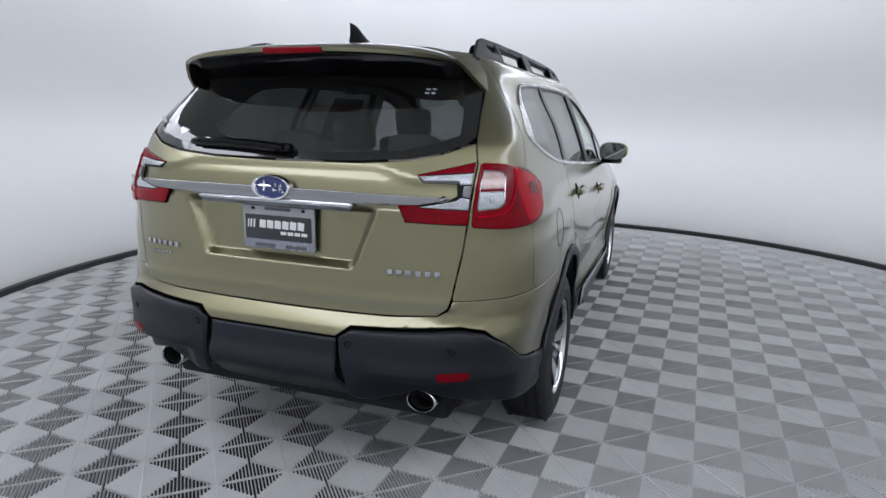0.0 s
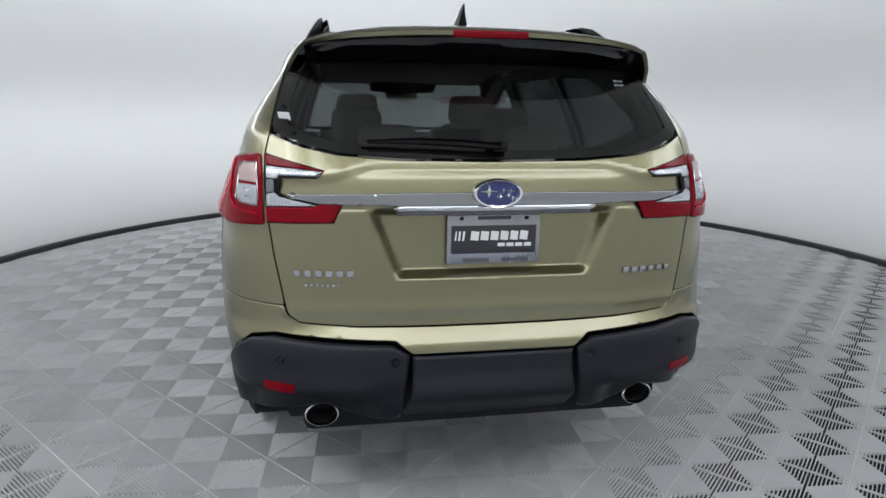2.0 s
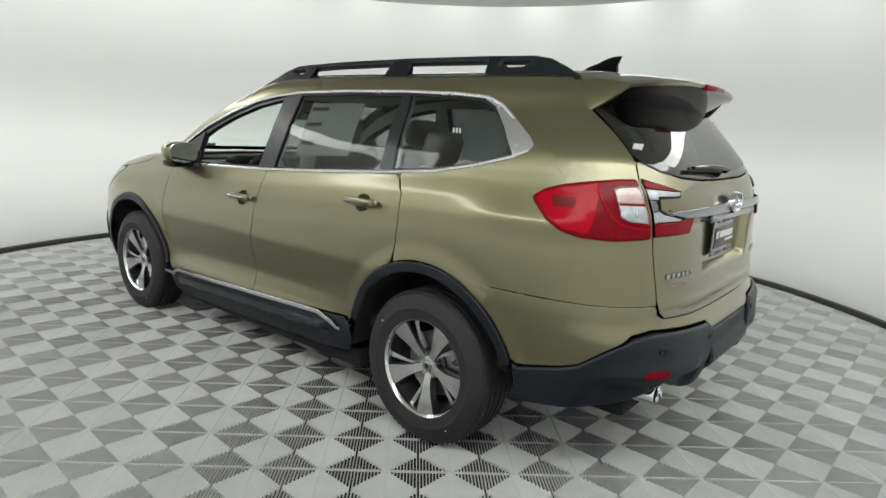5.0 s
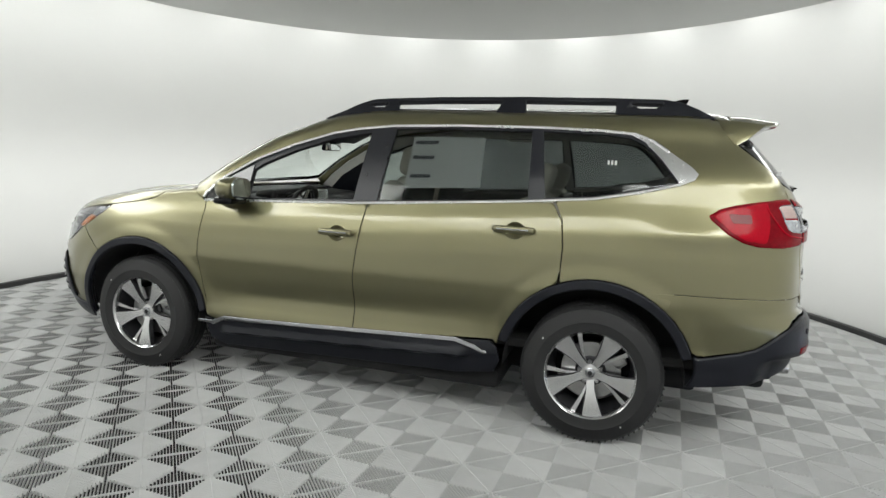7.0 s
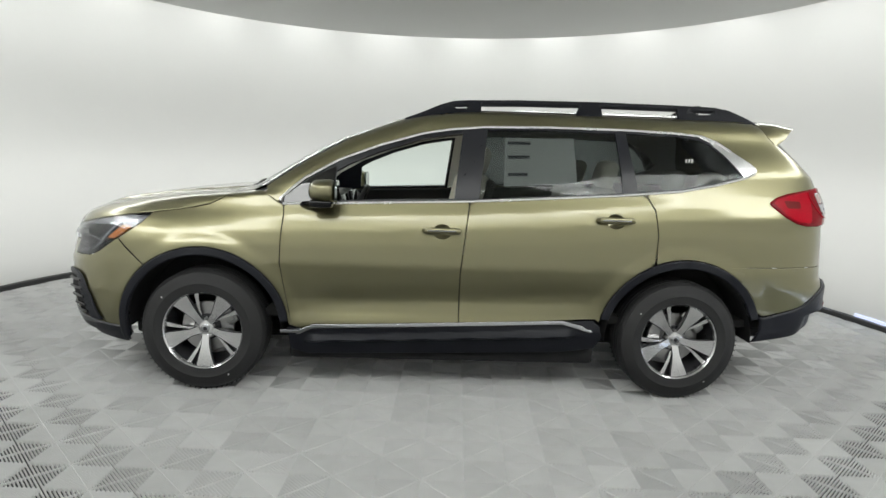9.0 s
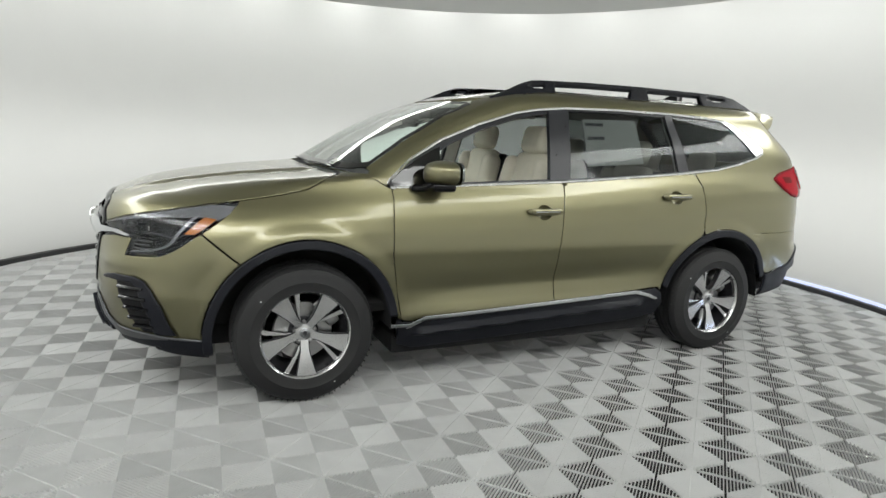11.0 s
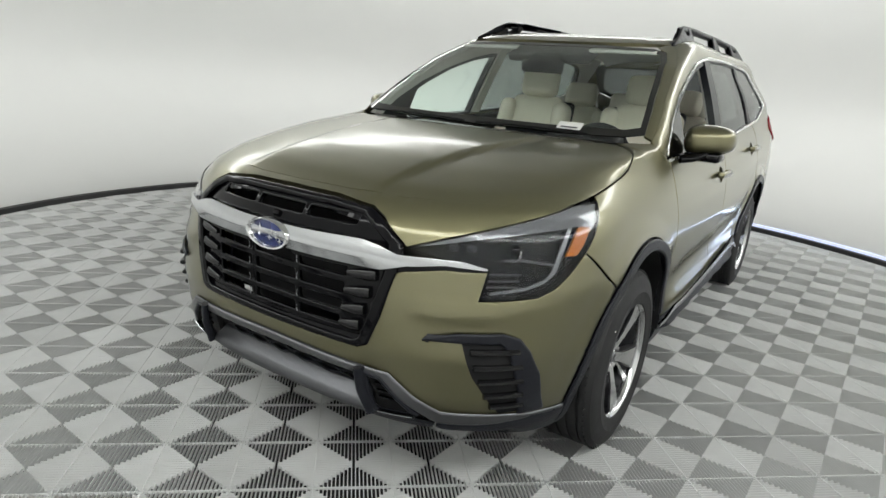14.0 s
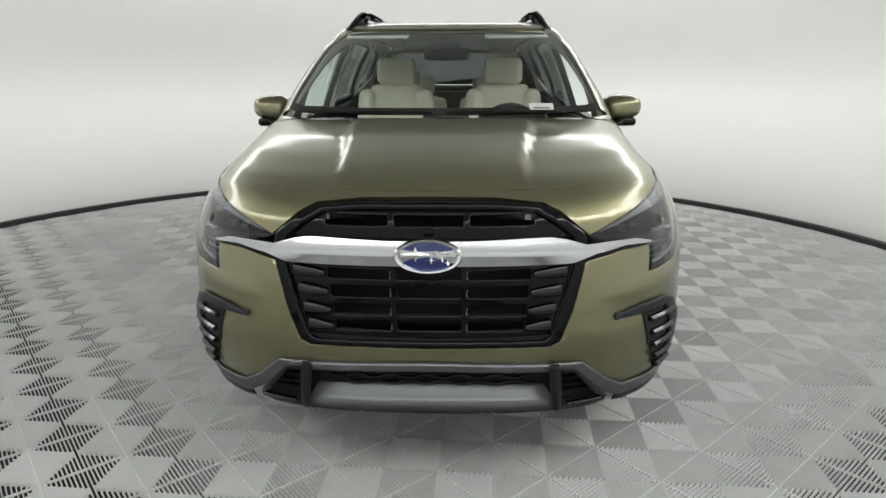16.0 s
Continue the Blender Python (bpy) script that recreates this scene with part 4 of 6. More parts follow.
both("gate_lamp_base", [X(0.728, 1.337), X(0.545, 1.291), X(0.568, 1.266), X(0.682, 1.264), X(0.688, 1.224), X(0.655, 1.203), X(0.56, 1.196), X(0.490, 1.190), X(0.519, 1.128), X(0.728, 1.122)], -1, 0.004, GLOSS_BLACK, tails, gap=0.02, thick=0.014, label="dark lamp base on the tailgate")
both("upper_red_prong", [X(0.727, 1.336), X(0.546, 1.2905), X(0.60, 1.294), X(0.727, 1.304)], -1, 0.010, RED, tails, roll=0.003, gap=0.02, thick=0.008)
both("upper_clear_prong", [X(0.727, 1.302), X(0.60, 1.292), X(0.551, 1.288), X(0.573, 1.273), X(0.686, 1.274), X(0.692, 1.262), X(0.727, 1.262)], -1, 0.008, PALE_LENS, tails, roll=0.004, gap=0.016, thick=0.006, label="clear ribbed prong")
both("upright_lens", [X(0.727, 1.260), X(0.703, 1.260), X(0.702, 1.223), X(0.727, 1.216)], -1, 0.008, CLEAR_LENS, tails, roll=0.004, gap=0.016, thick=0.006, label="clear upright lens")
both("lower_clear_prong", [X(0.727, 1.214), X(0.702, 1.221), X(0.685, 1.208), X(0.60, 1.191), X(0.568, 1.183), X(0.727, 1.176)], -1, 0.008, PALE_LENS, tails, roll=0.004, gap=0.016, thick=0.006, label="clear ribbed prong")
both("lower_red_prong", [X(0.727, 1.174), X(0.60, 1.179), X(0.575, 1.181), X(0.553, 1.192), X(0.494, 1.188), X(0.522, 1.131), X(0.727, 1.125)], -1, 0.011, RED, tails, roll=0.005, gap=0.018, thick=0.010)


def rim_tube(pts, off, r=0.0025):
    q = dense(pts, 0.02)
    g = wrap(-1, off)
    return [g(np.array([a]), np.array([b]))[0] for a, b in q + q[:1]]


for s, tl in zip((1, -1), tails):
    part("insert_rim", tube(rim_tube([(s * a, b) for a, b in CLEAR_BOX], 0.0125), 0.0022, sides=6), SATIN, tl)
    part("insert_bulb", block((0.020, 0.010, 0.024), wrap(-1, 0.012)(np.array([s * X(0.785, 1.212)[0]]), np.array([1.212]))[0], 0.005, Matrix.Rotation(s * 0.5, 4, "Z")), ALLOY, tl)
    cells = [(0.615 + 0.011 * k, 1.2870 + 0.0008 * k) for k in range(10)] + [(0.716, 1.206 - 0.009 * k) for k in range(3)] + [(0.60 + 0.0115 * k, 1.1845) for k in range(10)]
    for x, z in cells:
        p = wrap(-1, 0.009)(np.array([s * X(x, z)[0]]), np.array([z]))[0]
        part("reflector_cell", block((0.006, 0.004, 0.006), p, 0.0015, Matrix.Rotation(s * 0.25, 4, "Z")), LAMP_CELL, tl)
    g = wrap(-1, 0.0125)
    guide = [X(0.830, 1.312), X(0.838, 1.285), X(0.843, 1.25), X(0.845, 1.215), X(0.842, 1.185), X(0.828, 1.165), X(0.79, 1.156), X(0.752, 1.152)]
    part("red_light_guide", tube([g(np.array([s * a]), np.array([b]))[0] for a, b in guide], 0.004, sides=6), RED_BRIGHT, tl)

# satin bar and garnish across the tailgate
bar = [X(0.668, 1.220), X(0.3, 1.226), X(0.0, 1.227)]
bar_b = [X(0.0, 1.184), X(0.3, 1.184), X(0.56, 1.191), X(0.64, 1.206)]
sheet("tailgate_bar", bar + [(-a, b) for a, b in bar[-2::-1]] + [(-a, b) for a, b in bar_b[::-1]] + bar_b[1:], wrap(-1, 0.016), BAR, car, roll=0.004, gap=0.025, thick=0.018, label="polished chrome bar across the tailgate")
lg = [X(0.335, 1.181), X(0.0, 1.182)]
sheet("tailgate_grip", lg + [(-a, b) for a, b in lg[-2::-1]] + [(-X(0.32, 1.168)[0], 1.168), X(0.0, 1.167), X(0.32, 1.168)], wrap(-1, 0.024), SATIN, car, roll=0.004, gap=0.02, thick=0.03, label="thin satin grip strip below the bar")


def emblem(at, turn, w, h):
    """An oval badge: bright rim, blue field, plain silver marks."""
    m = Matrix.Translation(at) @ turn
    rim = lathe([(0.80, 0.0), (0.86, 0.010), (0.95, 0.012), (1.0, 0.006), (1.0, -0.012)], 48)
    fld = lathe([(0.001, 0.004), (0.5, 0.0035), (0.82, 0.001), (0.82, -0.01)], 48)
    for b in (rim, fld):
        for v in b.verts:
            v.co = m @ Vector((v.co.x * w, v.co.y * h, v.co.z))
    badge = part("emblem", rim, CHROME, car, "oval badge with chrome rim")
    part("emblem_field", fld, BLUE, badge, "blue oval field")
    for x, y, r in ((-0.36, 0.12, 0.30), (0.10, -0.22, 0.15), (0.22, 0.18, 0.14), (0.42, -0.12, 0.14), (0.5, 0.14, 0.13), (0.58, -0.34, 0.13)):
        bm = bmesh.new()
        vs = []
        for k in range(8):
            a = math.tau * k / 8
            q = r if k % 2 == 0 else r * 0.28
            vs.append(bm.verts.new(m @ Vector(((x + q * 1.25 * math.cos(a)) * w, (y + q * 1.5 * math.sin(a)) * h, 0.0052))))
        c = bm.verts.new(m @ Vector((x * w, y * h, 0.0085)))
        for k in range(8):
            bm.faces.new((vs[k], vs[(k + 1) % 8], c))
        bmesh.ops.recalc_face_normals(bm, faces=bm.faces)
        part("emblem_mark", bm, CHROME, badge, smooth=0)
    return badge


emblem((0, -(float(TAIL(1.222)) + 0.022), 1.224), Matrix.Rotation(math.pi / 2, 4, "X"), 0.083, 0.047)
emblem((0, float(NOSE(0.885)) + 0.010, 0.885), Matrix.Rotation(math.pi, 4, "Z") @ Matrix.Rotation(math.pi / 2, 4, "X"), 0.101, 0.052)


# raised badge letters as plain bars
def bars(name, x0, x1, z, h, n, material, off=0.004):
    w = (x1 - x0) / n
    for i in range(n):
        a, b = x0 + w * (i + 0.18), x0 + w * (i + 0.82)
        g = wrap(-1, off)
        p = g(np.array([-X(abs((a + b) / 2), z)[0] * (1 if a + b > 0 else -1)]), np.array([z]))[0]
        q = g(np.array([-X(abs(b), z)[0] * (1 if b > 0 else -1)]), np.array([z]))[0]
        yaw = math.atan2(q[1] - p[1], q[0] - p[0])
        part(name, block((b - a, 0.005, h), p, 0.0018, Matrix.Rotation(yaw, 4, "Z")), material, car, "small chrome badge bar")


bars("badge_bar", -0.655, -0.455, 0.965, 0.021, 6, SATIN)
bars("badge_bar", -0.62, -0.50, 0.927, 0.009, 7, SATIN)
bars("badge_bar", 0.452, 0.652, 0.950, 0.021, 6, SATIN)

# number plate with frame
plate_y = -(float(TAIL(1.06)) + 0.0) + 0.026
plate = part("number_plate", block((0.316, 0.010, 0.168), (0, plate_y, 1.066), 0.004), PLATE_FRAME, car, "dealer plate in a chrome frame")
part("plate_insert", block((0.288, 0.004, 0.094), (0, plate_y - 0.0065, 1.066), 0.001), PLATE_BLACK, plate, "black dealer insert")
for x, w, z, h, m in ((0.018, 0.20, 1.079, 0.03, PAPER), (0.07, 0.12, 1.048, 0.012, PAPER), (-0.117, 0.008, 1.079, 0.032, PAPER), (-0.103, 0.008, 1.079, 0.032, PAPER), (-0.129, 0.006, 1.079, 0.032, PAPER)):
    n = max(int(w / 0.03), 1)
    for i in range(n):
        part("plate_print", block((w / n * 0.8, 0.002, h), (x - w / 2 + w / n * (i + 0.5), plate_y - 0.0095, z), 0.0004, Matrix.Rotation(0.12 if h > 0.02 else 0, 4, "Y")), m, plate)
for x, w, z in ((0, 0.11, 1.138), (-0.06, 0.09, 0.996), (0.075, 0.09, 0.996)):
    part("frame_print", block((w, 0.002, 0.012), (x, plate_y - 0.006, z), 0.0004), INK, plate)
for x in (-0.11, 0.11):
    part("plate_screw", block((0.014, 0.004, 0.012), (x, plate_y - 0.006, 1.137), 0.002), GLOSS_BLACK, plate)

# reflectors, parking sensors, exhaust
both("rear_reflector", [X(0.652, 0.604), X(0.752, 0.606), X(0.748, 0.575), X(0.655, 0.572)], -1, 0.022, RED, (car, car), gap=0.03, thick=0.012, radius=0.008, label="red rear reflector")
for x, z in ((0.70, 0.684), (0.335, 0.684)):
    for s in (1, -1):
        p = wrap(-1, 0.013)(np.array([s * X(x, z)[0]]), np.array([z]))[0]
        bm = lathe([(0.001, 0.003), (0.008, 0.003), (0.010, 0.0), (0.011, 0.0), (0.013, 0.004), (0.014, 0.0), (0.014, -0.01)], 20)
        yaw = -s * (0.55 if x > 0.5 else 0.12)
        bmesh.ops.transform(bm, matrix=Matrix.Translation(p) @ Matrix.Rotation(yaw, 4, "Z") @ Matrix.Rotation(math.pi / 2, 4, "X"), verts=bm.verts)
        part("parking_sensor", bm, CLAD, car)
for s in (1, -1):
    pipe = lathe([(0.044, 0.16), (0.044, 0.0), (0.047, -0.006), (0.051, -0.004), (0.052, 0.004), (0.050, 0.16)], 36)
    for v in pipe.verts:
        v.co = Vector((v.co.x * 1.12, v.co.y * 0.86, v.co.z))
    m = Matrix.Translation((s * 0.578, -2.425, 0.458)) @ Matrix.Rotation(-math.pi / 2 - 0.05, 4, "X")
    bmesh.ops.transform(pipe, matrix=m, verts=pipe.verts)
    ex = part("exhaust_tip", pipe, CHROME, car, "polished oval exhaust tip", 60)
    ins = lathe([(0.043, 0.13), (0.043, 0.012)], 30)
    for v in ins.verts:
        v.co = Vector((v.co.x * 1.12, v.co.y * 0.86, v.co.z))
    bmesh.ops.transform(ins, matrix=m, verts=ins.verts)
    part("exhaust_inside", ins, DARK, ex)
    part("exhaust_shield", block((0.17, 0.14, 0.10), (s * 0.578, -2.28, 0.47), 0.03), DARK, car)

# ---- front ----
WHICH = 1
grille = part("grille", block((0.78, 0.03, 0.38), (0, 2.29, 0.79), 0.01), DARK, car, "gloss black grille with chrome wing bar")


def front(name, pts, off, material, parent=None, sym=True, **k):
    o = pts + ([(-a, b) for a, b in pts[::-1] if abs(a) > 1e-6] if sym else [])
    return sheet(name, o, wrap(1, off), material, parent or grille, **k)


gro = [(0.0, 1.038), (0.20, 1.036), (0.345, 1.022), (0.393, 0.998), (0.480, 0.930), (0.476, 0.848), (0.44, 0.70), (0.403, 0.602), (0.37, 0.586), (0.0, 0.580)]
gri = [(0.0, 1.016), (0.20, 1.014), (0.325, 1.002), (0.37, 0.975), (0.435, 0.925), (0.44, 0.85), (0.40, 0.705), (0.372, 0.622), (0.35, 0.610), (0.0, 0.606)]
go_ = [X(*p) for p in gro]
gi_ = [X(*p) for p in gri]
sheet("grille_frame", go_ + [(-a, b) for a, b in go_[-2:0:-1]], wrap(1, 0.006), GLOSS_BLACK, grille, holes=[gi_ + [(-a, b) for a, b in gi_[-2:0:-1]]], roll=0.010, gap=0.025, thick=0.05, label="gloss black grille surround")


def mirror_all(pts):
    return pts + [(-a, b) for a, b in pts[::-1] if abs(a) > 1e-6]


def cell(x0, x1, z0, z1):
    """A rounded opening between x0 and x1."""
    q = soften([(x0, z0), (x1, z0), (x1, z1), (x0, z1)], 0.006)
    return [(math.copysign(X(abs(x), z)[0], x) if x else 0.0, z) for x, z in q]


ROWS = ((0.804, 0.838), (0.746, 0.780), (0.688, 0.722), (0.638, 0.668))
low_mesh = [X(0.0, 0.862), X(0.30, 0.862), X(0.437, 0.862), X(0.425, 0.78), X(0.400, 0.705), X(0.374, 0.622), X(0.0, 0.610)]
sheet("grille_mesh", mirror_all(low_mesh), wrap(1, -0.012), GLOSS_BLACK, grille, holes=[cell(a, b, z0, z1) for z0, z1 in ROWS for a, b in ((0.116, 0.308 - (0.80 - z0) * 0.12), (-0.096, 0.096), (-0.308 + (0.80 - z0) * 0.12, -0.116))], roll=0.006, gap=0.02, thick=0.022, label="gloss black bars with open cells")
up_mesh = [X(0.0, 1.018), X(0.20, 1.016), X(0.328, 1.004), X(0.38, 0.972), X(0.43, 0.925), X(0.0, 0.925)]
sheet("grille_mesh", mirror_all(up_mesh), wrap(1, -0.012), GLOSS_BLACK, grille, holes=[cell(a, b, 0.966, 0.994) for a, b in ((0.124, 0.318), (-0.106, 0.106), (-0.318, -0.124))], roll=0.005, gap=0.02, thick=0.022, label="gloss black upper bar with open cells")
for s in (1, -1):
    g = wrap(1, -0.004)
    for z0, z1 in ROWS:
        z, w = (z0 + z1) / 2, 0.425 - (0.82 - z0) * 0.26
        end_ = [g(np.array([s * X(x, z)[0]]), np.array([z + d]))[0] for x, d in ((0.315 - (0.80 - z0) * 0.12, -0.002), (0.345 - (0.80 - z0) * 0.12, 0.0), (w - 0.03, 0.003), (w - 0.006, 0.006))]
        part("slat_end", tube(end_, [0.003, 0.007, 0.010, 0.009], [0.008, 0.014, 0.018, 0.018], 12), SLAT, grille, "rounded glossy slat end", 60)
        # Silver tube stands in for the bright glint on the cell's rim.
        rim = [g(np.array([s * X(0.1145 + d, z)[0]]), np.array([z + e]))[0] for d, e in ((0.003, 0.012), (0.0, 0.006), (0.0, -0.006), (0.003, -0.012))]
        part("cell_edge_glint", tube(rim, 0.0016, sides=6), SATIN, grille)


def wing_form(s, z):
    return 0.016 - 0.16 * abs(z - 0.893 + 0.03 * min(abs(s), 0.8))


wb = [X(0.0, 0.926), X(0.12, 0.927), X(0.30, 0.931), X(0.36, 0.931), X(0.41, 0.922), X(0.47, 0.903), X(0.56, 0.904), X(0.64, 0.901), X(0.700, 0.884)]
wbl = [X(0.700, 0.879), X(0.60, 0.887), X(0.50, 0.874), X(0.43, 0.852), X(0.30, 0.853), X(0.12, 0.853), X(0.0, 0.853)]
w_ = wb[1:] + wbl
sheet("wing_bar", w_ + [(-a, b) for a, b in w_[-2::-1]], wrap(1, 0, wing_form), WING, grille, gap=0.018, thick=0.03, label="satin chrome wing bar")
both("wing_bar_backing", [X(0.42, 0.895), X(0.50, 0.899), X(0.60, 0.899), X(0.70, 0.879), X(0.702, 0.866), X(0.60, 0.868), X(0.49, 0.850), X(0.42, 0.845)], 1, -0.006, GLOSS_BLACK, (grille, grille), gap=0.03, thick=0.01)
front("wing_bar_shadow", [X(0.10, 0.851), X(0.30, 0.855), X(0.40, 0.866), X(0.46, 0.888), X(0.445, 0.862), X(0.32, 0.842), X(0.10, 0.838)], 0.004, GLOSS_BLACK, sym=False, gap=0.03, thick=0.02)
sheet("wing_bar_shadow", [(-a, b) for a, b in [X(0.10, 0.851), X(0.30, 0.855), X(0.40, 0.866), X(0.46, 0.888), X(0.445, 0.862), X(0.32, 0.842), X(0.10, 0.838)]], wrap(1, 0.004), GLOSS_BLACK, grille, gap=0.03, thick=0.02)
part("grille_camera", block((0.03, 0.02, 0.022), (0, float(NOSE(0.948)) - 0.012, 0.948), 0.005), GLOSS_BLACK, grille)

# lower intake, skid and air curtain vents
intake = part("lower_intake", block((0.86, 0.03, 0.2), (0, 2.34, 0.45), 0.01), DARK, car, "lower air intake with honeycomb bars")
b0 = [X(0.0, 0.533), X(0.40, 0.526), X(0.47, 0.520), X(0.44, 0.497), X(0.0, 0.503)]
front("intake_top_bar", b0, 0.012, SKID, intake, roll=0.008, gap=0.03, thick=0.03)
for k in range(3):
    z = 0.485 - 0.022 * k
    path = []
    for i in range(25):
        x = -0.34 + 0.68 * i / 24
        dz = 0.006 * (1 if (i // 2 + k) % 2 else -1)
        path.append(wrap(1, -0.045)(np.array([-math.copysign(X(abs(x), z)[0], x)]), np.array([z + dz]))[0])
    part("honeycomb_bar", tube(path, 0.010, 0.004, 4), CLAD, intake)
lip = [X(0.0, 0.428), X(0.385, 0.425), X(0.41, 0.35), X(0.20, 0.342), X(0.0, 0.340)]
sheet("skid_lip", lip + [(-a, b) for a, b in lip[::-1] if abs(a) > 1e-6], wrap(1, 0, lambda s, z: -0.055 + 0.068 * float(step(0.432, 0.362, z))), GUNMETAL, intake, roll=0.008, gap=0.02, thick=0.03, label="grey grained skid lip")
blade = [X(0.385, 0.530), X(0.478, 0.528), X(0.56, 0.458), X(0.625, 0.412), X(0.72, 0.408), Y(2.20, 0.404), Y(2.10, 0.392), Y(1.95, 0.376), Y(1.95, 0.366), Y(2.10, 0.374), X(0.72, 0.362), X(0.61, 0.362), X(0.525, 0.425), X(0.462, 0.492), X(0.405, 0.497)]
both("skid_blade", blade, 1, 0.012, SKID, (intake, intake), roll=0.008, gap=0.025, thick=0.03, label="gunmetal skid blade")
pod = [X(0.390, 0.50), X(0.46, 0.493), X(0.523, 0.425), X(0.575, 0.352), X(0.42, 0.345)]
both("pod_recess", pod, 1, -0.03, DARK, (intake, intake), gap=0.03, thick=0.02)
for s in (1, -1):
    for z, x0, x1 in ((0.468, 0.42, 0.475), (0.442, 0.425, 0.495), (0.416, 0.43, 0.515)):
        g = wrap(1, -0.015)
        part("pod_slat", tube([g(np.array([s * X(x, z)[0]]), np.array([z]))[0] for x in (x0, (x0 + x1) / 2, x1)], 0.008, 0.004, 4), GLOSS_BLACK, intake)
    g = wrap(1, 0.006)
    loop = dense([X(0.398, 0.512), X(0.452, 0.505), X(0.500, 0.452), X(0.553, 0.388), X(0.542, 0.374), X(0.432, 0.368), X(0.414, 0.382)], 0.02)
    part("pod_edge", tube([g(np.array([s * a]), np.array([b]))[0] for a, b in loop + loop[:1]], 0.011, 0.010, 8), CLAD, intake, "charcoal pod frame", 60)
    g = wrap(1, 0.016)
    part("pod_sill", tube([g(np.array([s * X(x, z)[0]]), np.array([z]))[0] for x, z in ((0.545, 0.383), (0.49, 0.379), (0.435, 0.376))], 0.010, 0.005, 8), SATIN, intake, "bright pod sill", 60)
    part("pod_wall", tube([g(np.array([s * X(x, z)[0]]), np.array([z]))[0] for x, z in ((0.383, 0.526), (0.392, 0.45), (0.405, 0.362))], 0.014, 0.020, 8), CLAD, intake, "charcoal pod wall", 60)
skirt = [Y(2.10, 0.388), Y(1.945, 0.372), Y(1.92, 0.36), Y(1.915, 0.268), Y(2.06, 0.285), Y(2.16, 0.31), X(0.78, 0.322), X(0.60, 0.335), X(0.61, 0.372), X(0.72, 0.372), Y(2.16, 0.384)]
both("front_skirt", skirt, 1, 0.010, CLAD, (car, car), roll=0.008, gap=0.03, thick=0.03, label="dark grey grained front skirt")
under = [X(0.0, 0.345), X(0.42, 0.352), X(0.60, 0.345), X(0.58, 0.31), X(0.0, 0.295)]
front("front_under_lip", under, -0.01, CLAD, car, roll=0.008, gap=0.04, thick=0.04, label="dark grey grained lip under the nose")
vent = [X(0.675, 0.666), X(0.765, 0.668), Y(2.215, 0.645), Y(2.19, 0.55), Y(2.155, 0.41), X(0.765, 0.41), X(0.71, 0.55)]
vents = [part("air_curtain_vent", block((0.03, 0.03, 0.03), (s * -0.74, 2.18, 0.55), 0.005), DARK, car, "black slatted vent in the bumper corner") for s in (1, -1)]
both("vent_recess", vent, 1, 0.004, DARK, vents, gap=0.03, thick=0.01)
frame_ = [X(0.572, 0.660), X(0.585, 0.675), X(0.662, 0.692), X(0.766, 0.694), Y(2.195, 0.675), Y(2.165, 0.63), Y(2.125, 0.55), Y(2.06, 0.40), Y(2.155, 0.40), Y(2.185, 0.50), Y(2.225, 0.63), X(0.764, 0.660), X(0.64, 0.661)]
both("vent_frame", frame_, 1, 0.016, CLAD, vents, roll=0.008, gap=0.022, thick=0.03, label="dark grey vent frame")
for s, vt in zip((1, -1), vents):
    for i, z in enumerate((0.635, 0.585, 0.535, 0.485, 0.445)):
        x0 = 0.70 + 0.012 * i
        g = wrap(1, 0.010)
        ss = np.linspace(X(x0, z)[0], Y(2.20 - 0.01 * i, z)[0], 6)
        part("vent_slat", tube([g(np.array([s * q]), np.array([z]))[0] for q in ss], 0.014, 0.010, 8), SLAT, vt, "satin dark grey vent slat")

# ---- roof rails, spoiler, aerial ----
def rail_low(y):
    return zat(0.60, y, 1.84) - 0.010


top_l = [(0.285, 1.682), (0.18, 1.722), (0.06, 1.776), (-0.03, 1.804), (-0.12, 1.811), (-0.45, 1.823), (-0.95, 1.830), (-1.45, 1.828), (-1.70, 1.823), (-1.79, 1.808), (-1.875, 1.772), (-1.96, 1.728)]
bot_l = [(y, rail_low(y)) for y in np.linspace(-1.95, 0.27, 16)]
holes = [[(-0.200, rail_low(-0.2) + 0.014), (-0.795, rail_low(-0.79) + 0.014), (-0.825, 1.800), (-0.20, 1.790)],
         [(-0.970, rail_low(-0.97) + 0.014), (-1.455, rail_low(-1.45) + 0.014), (-1.455, 1.800), (-0.965, 1.801)],
         [(-0.010, 1.772), (-0.125, 1.780), (-0.105, 1.758), (-0.045, 1.756)],
         [(-1.53, 1.797), (-1.70, 1.795), (-1.66, 1.774), (-1.58, 1.772)]]


def rail_form(s):
    def go(a, b):
        a, b = np.asarray(a, float), np.asarray(b, float)
        return np.stack([np.full(a.shape, -s * 0.618) + s * (b - 1.70) * 0.48 + s * 0.02 * np.clip((a - 0.0) / 0.28, 0, 1) ** 2, a, b], -1)
    return go


for s in (1, -1):
    sheet("roof_rail", top_l + bot_l, rail_form(s), CLAD, car, holes=holes, gap=0.04, thick=0.042, roll=0.010, label="dark grey raised roof rail")

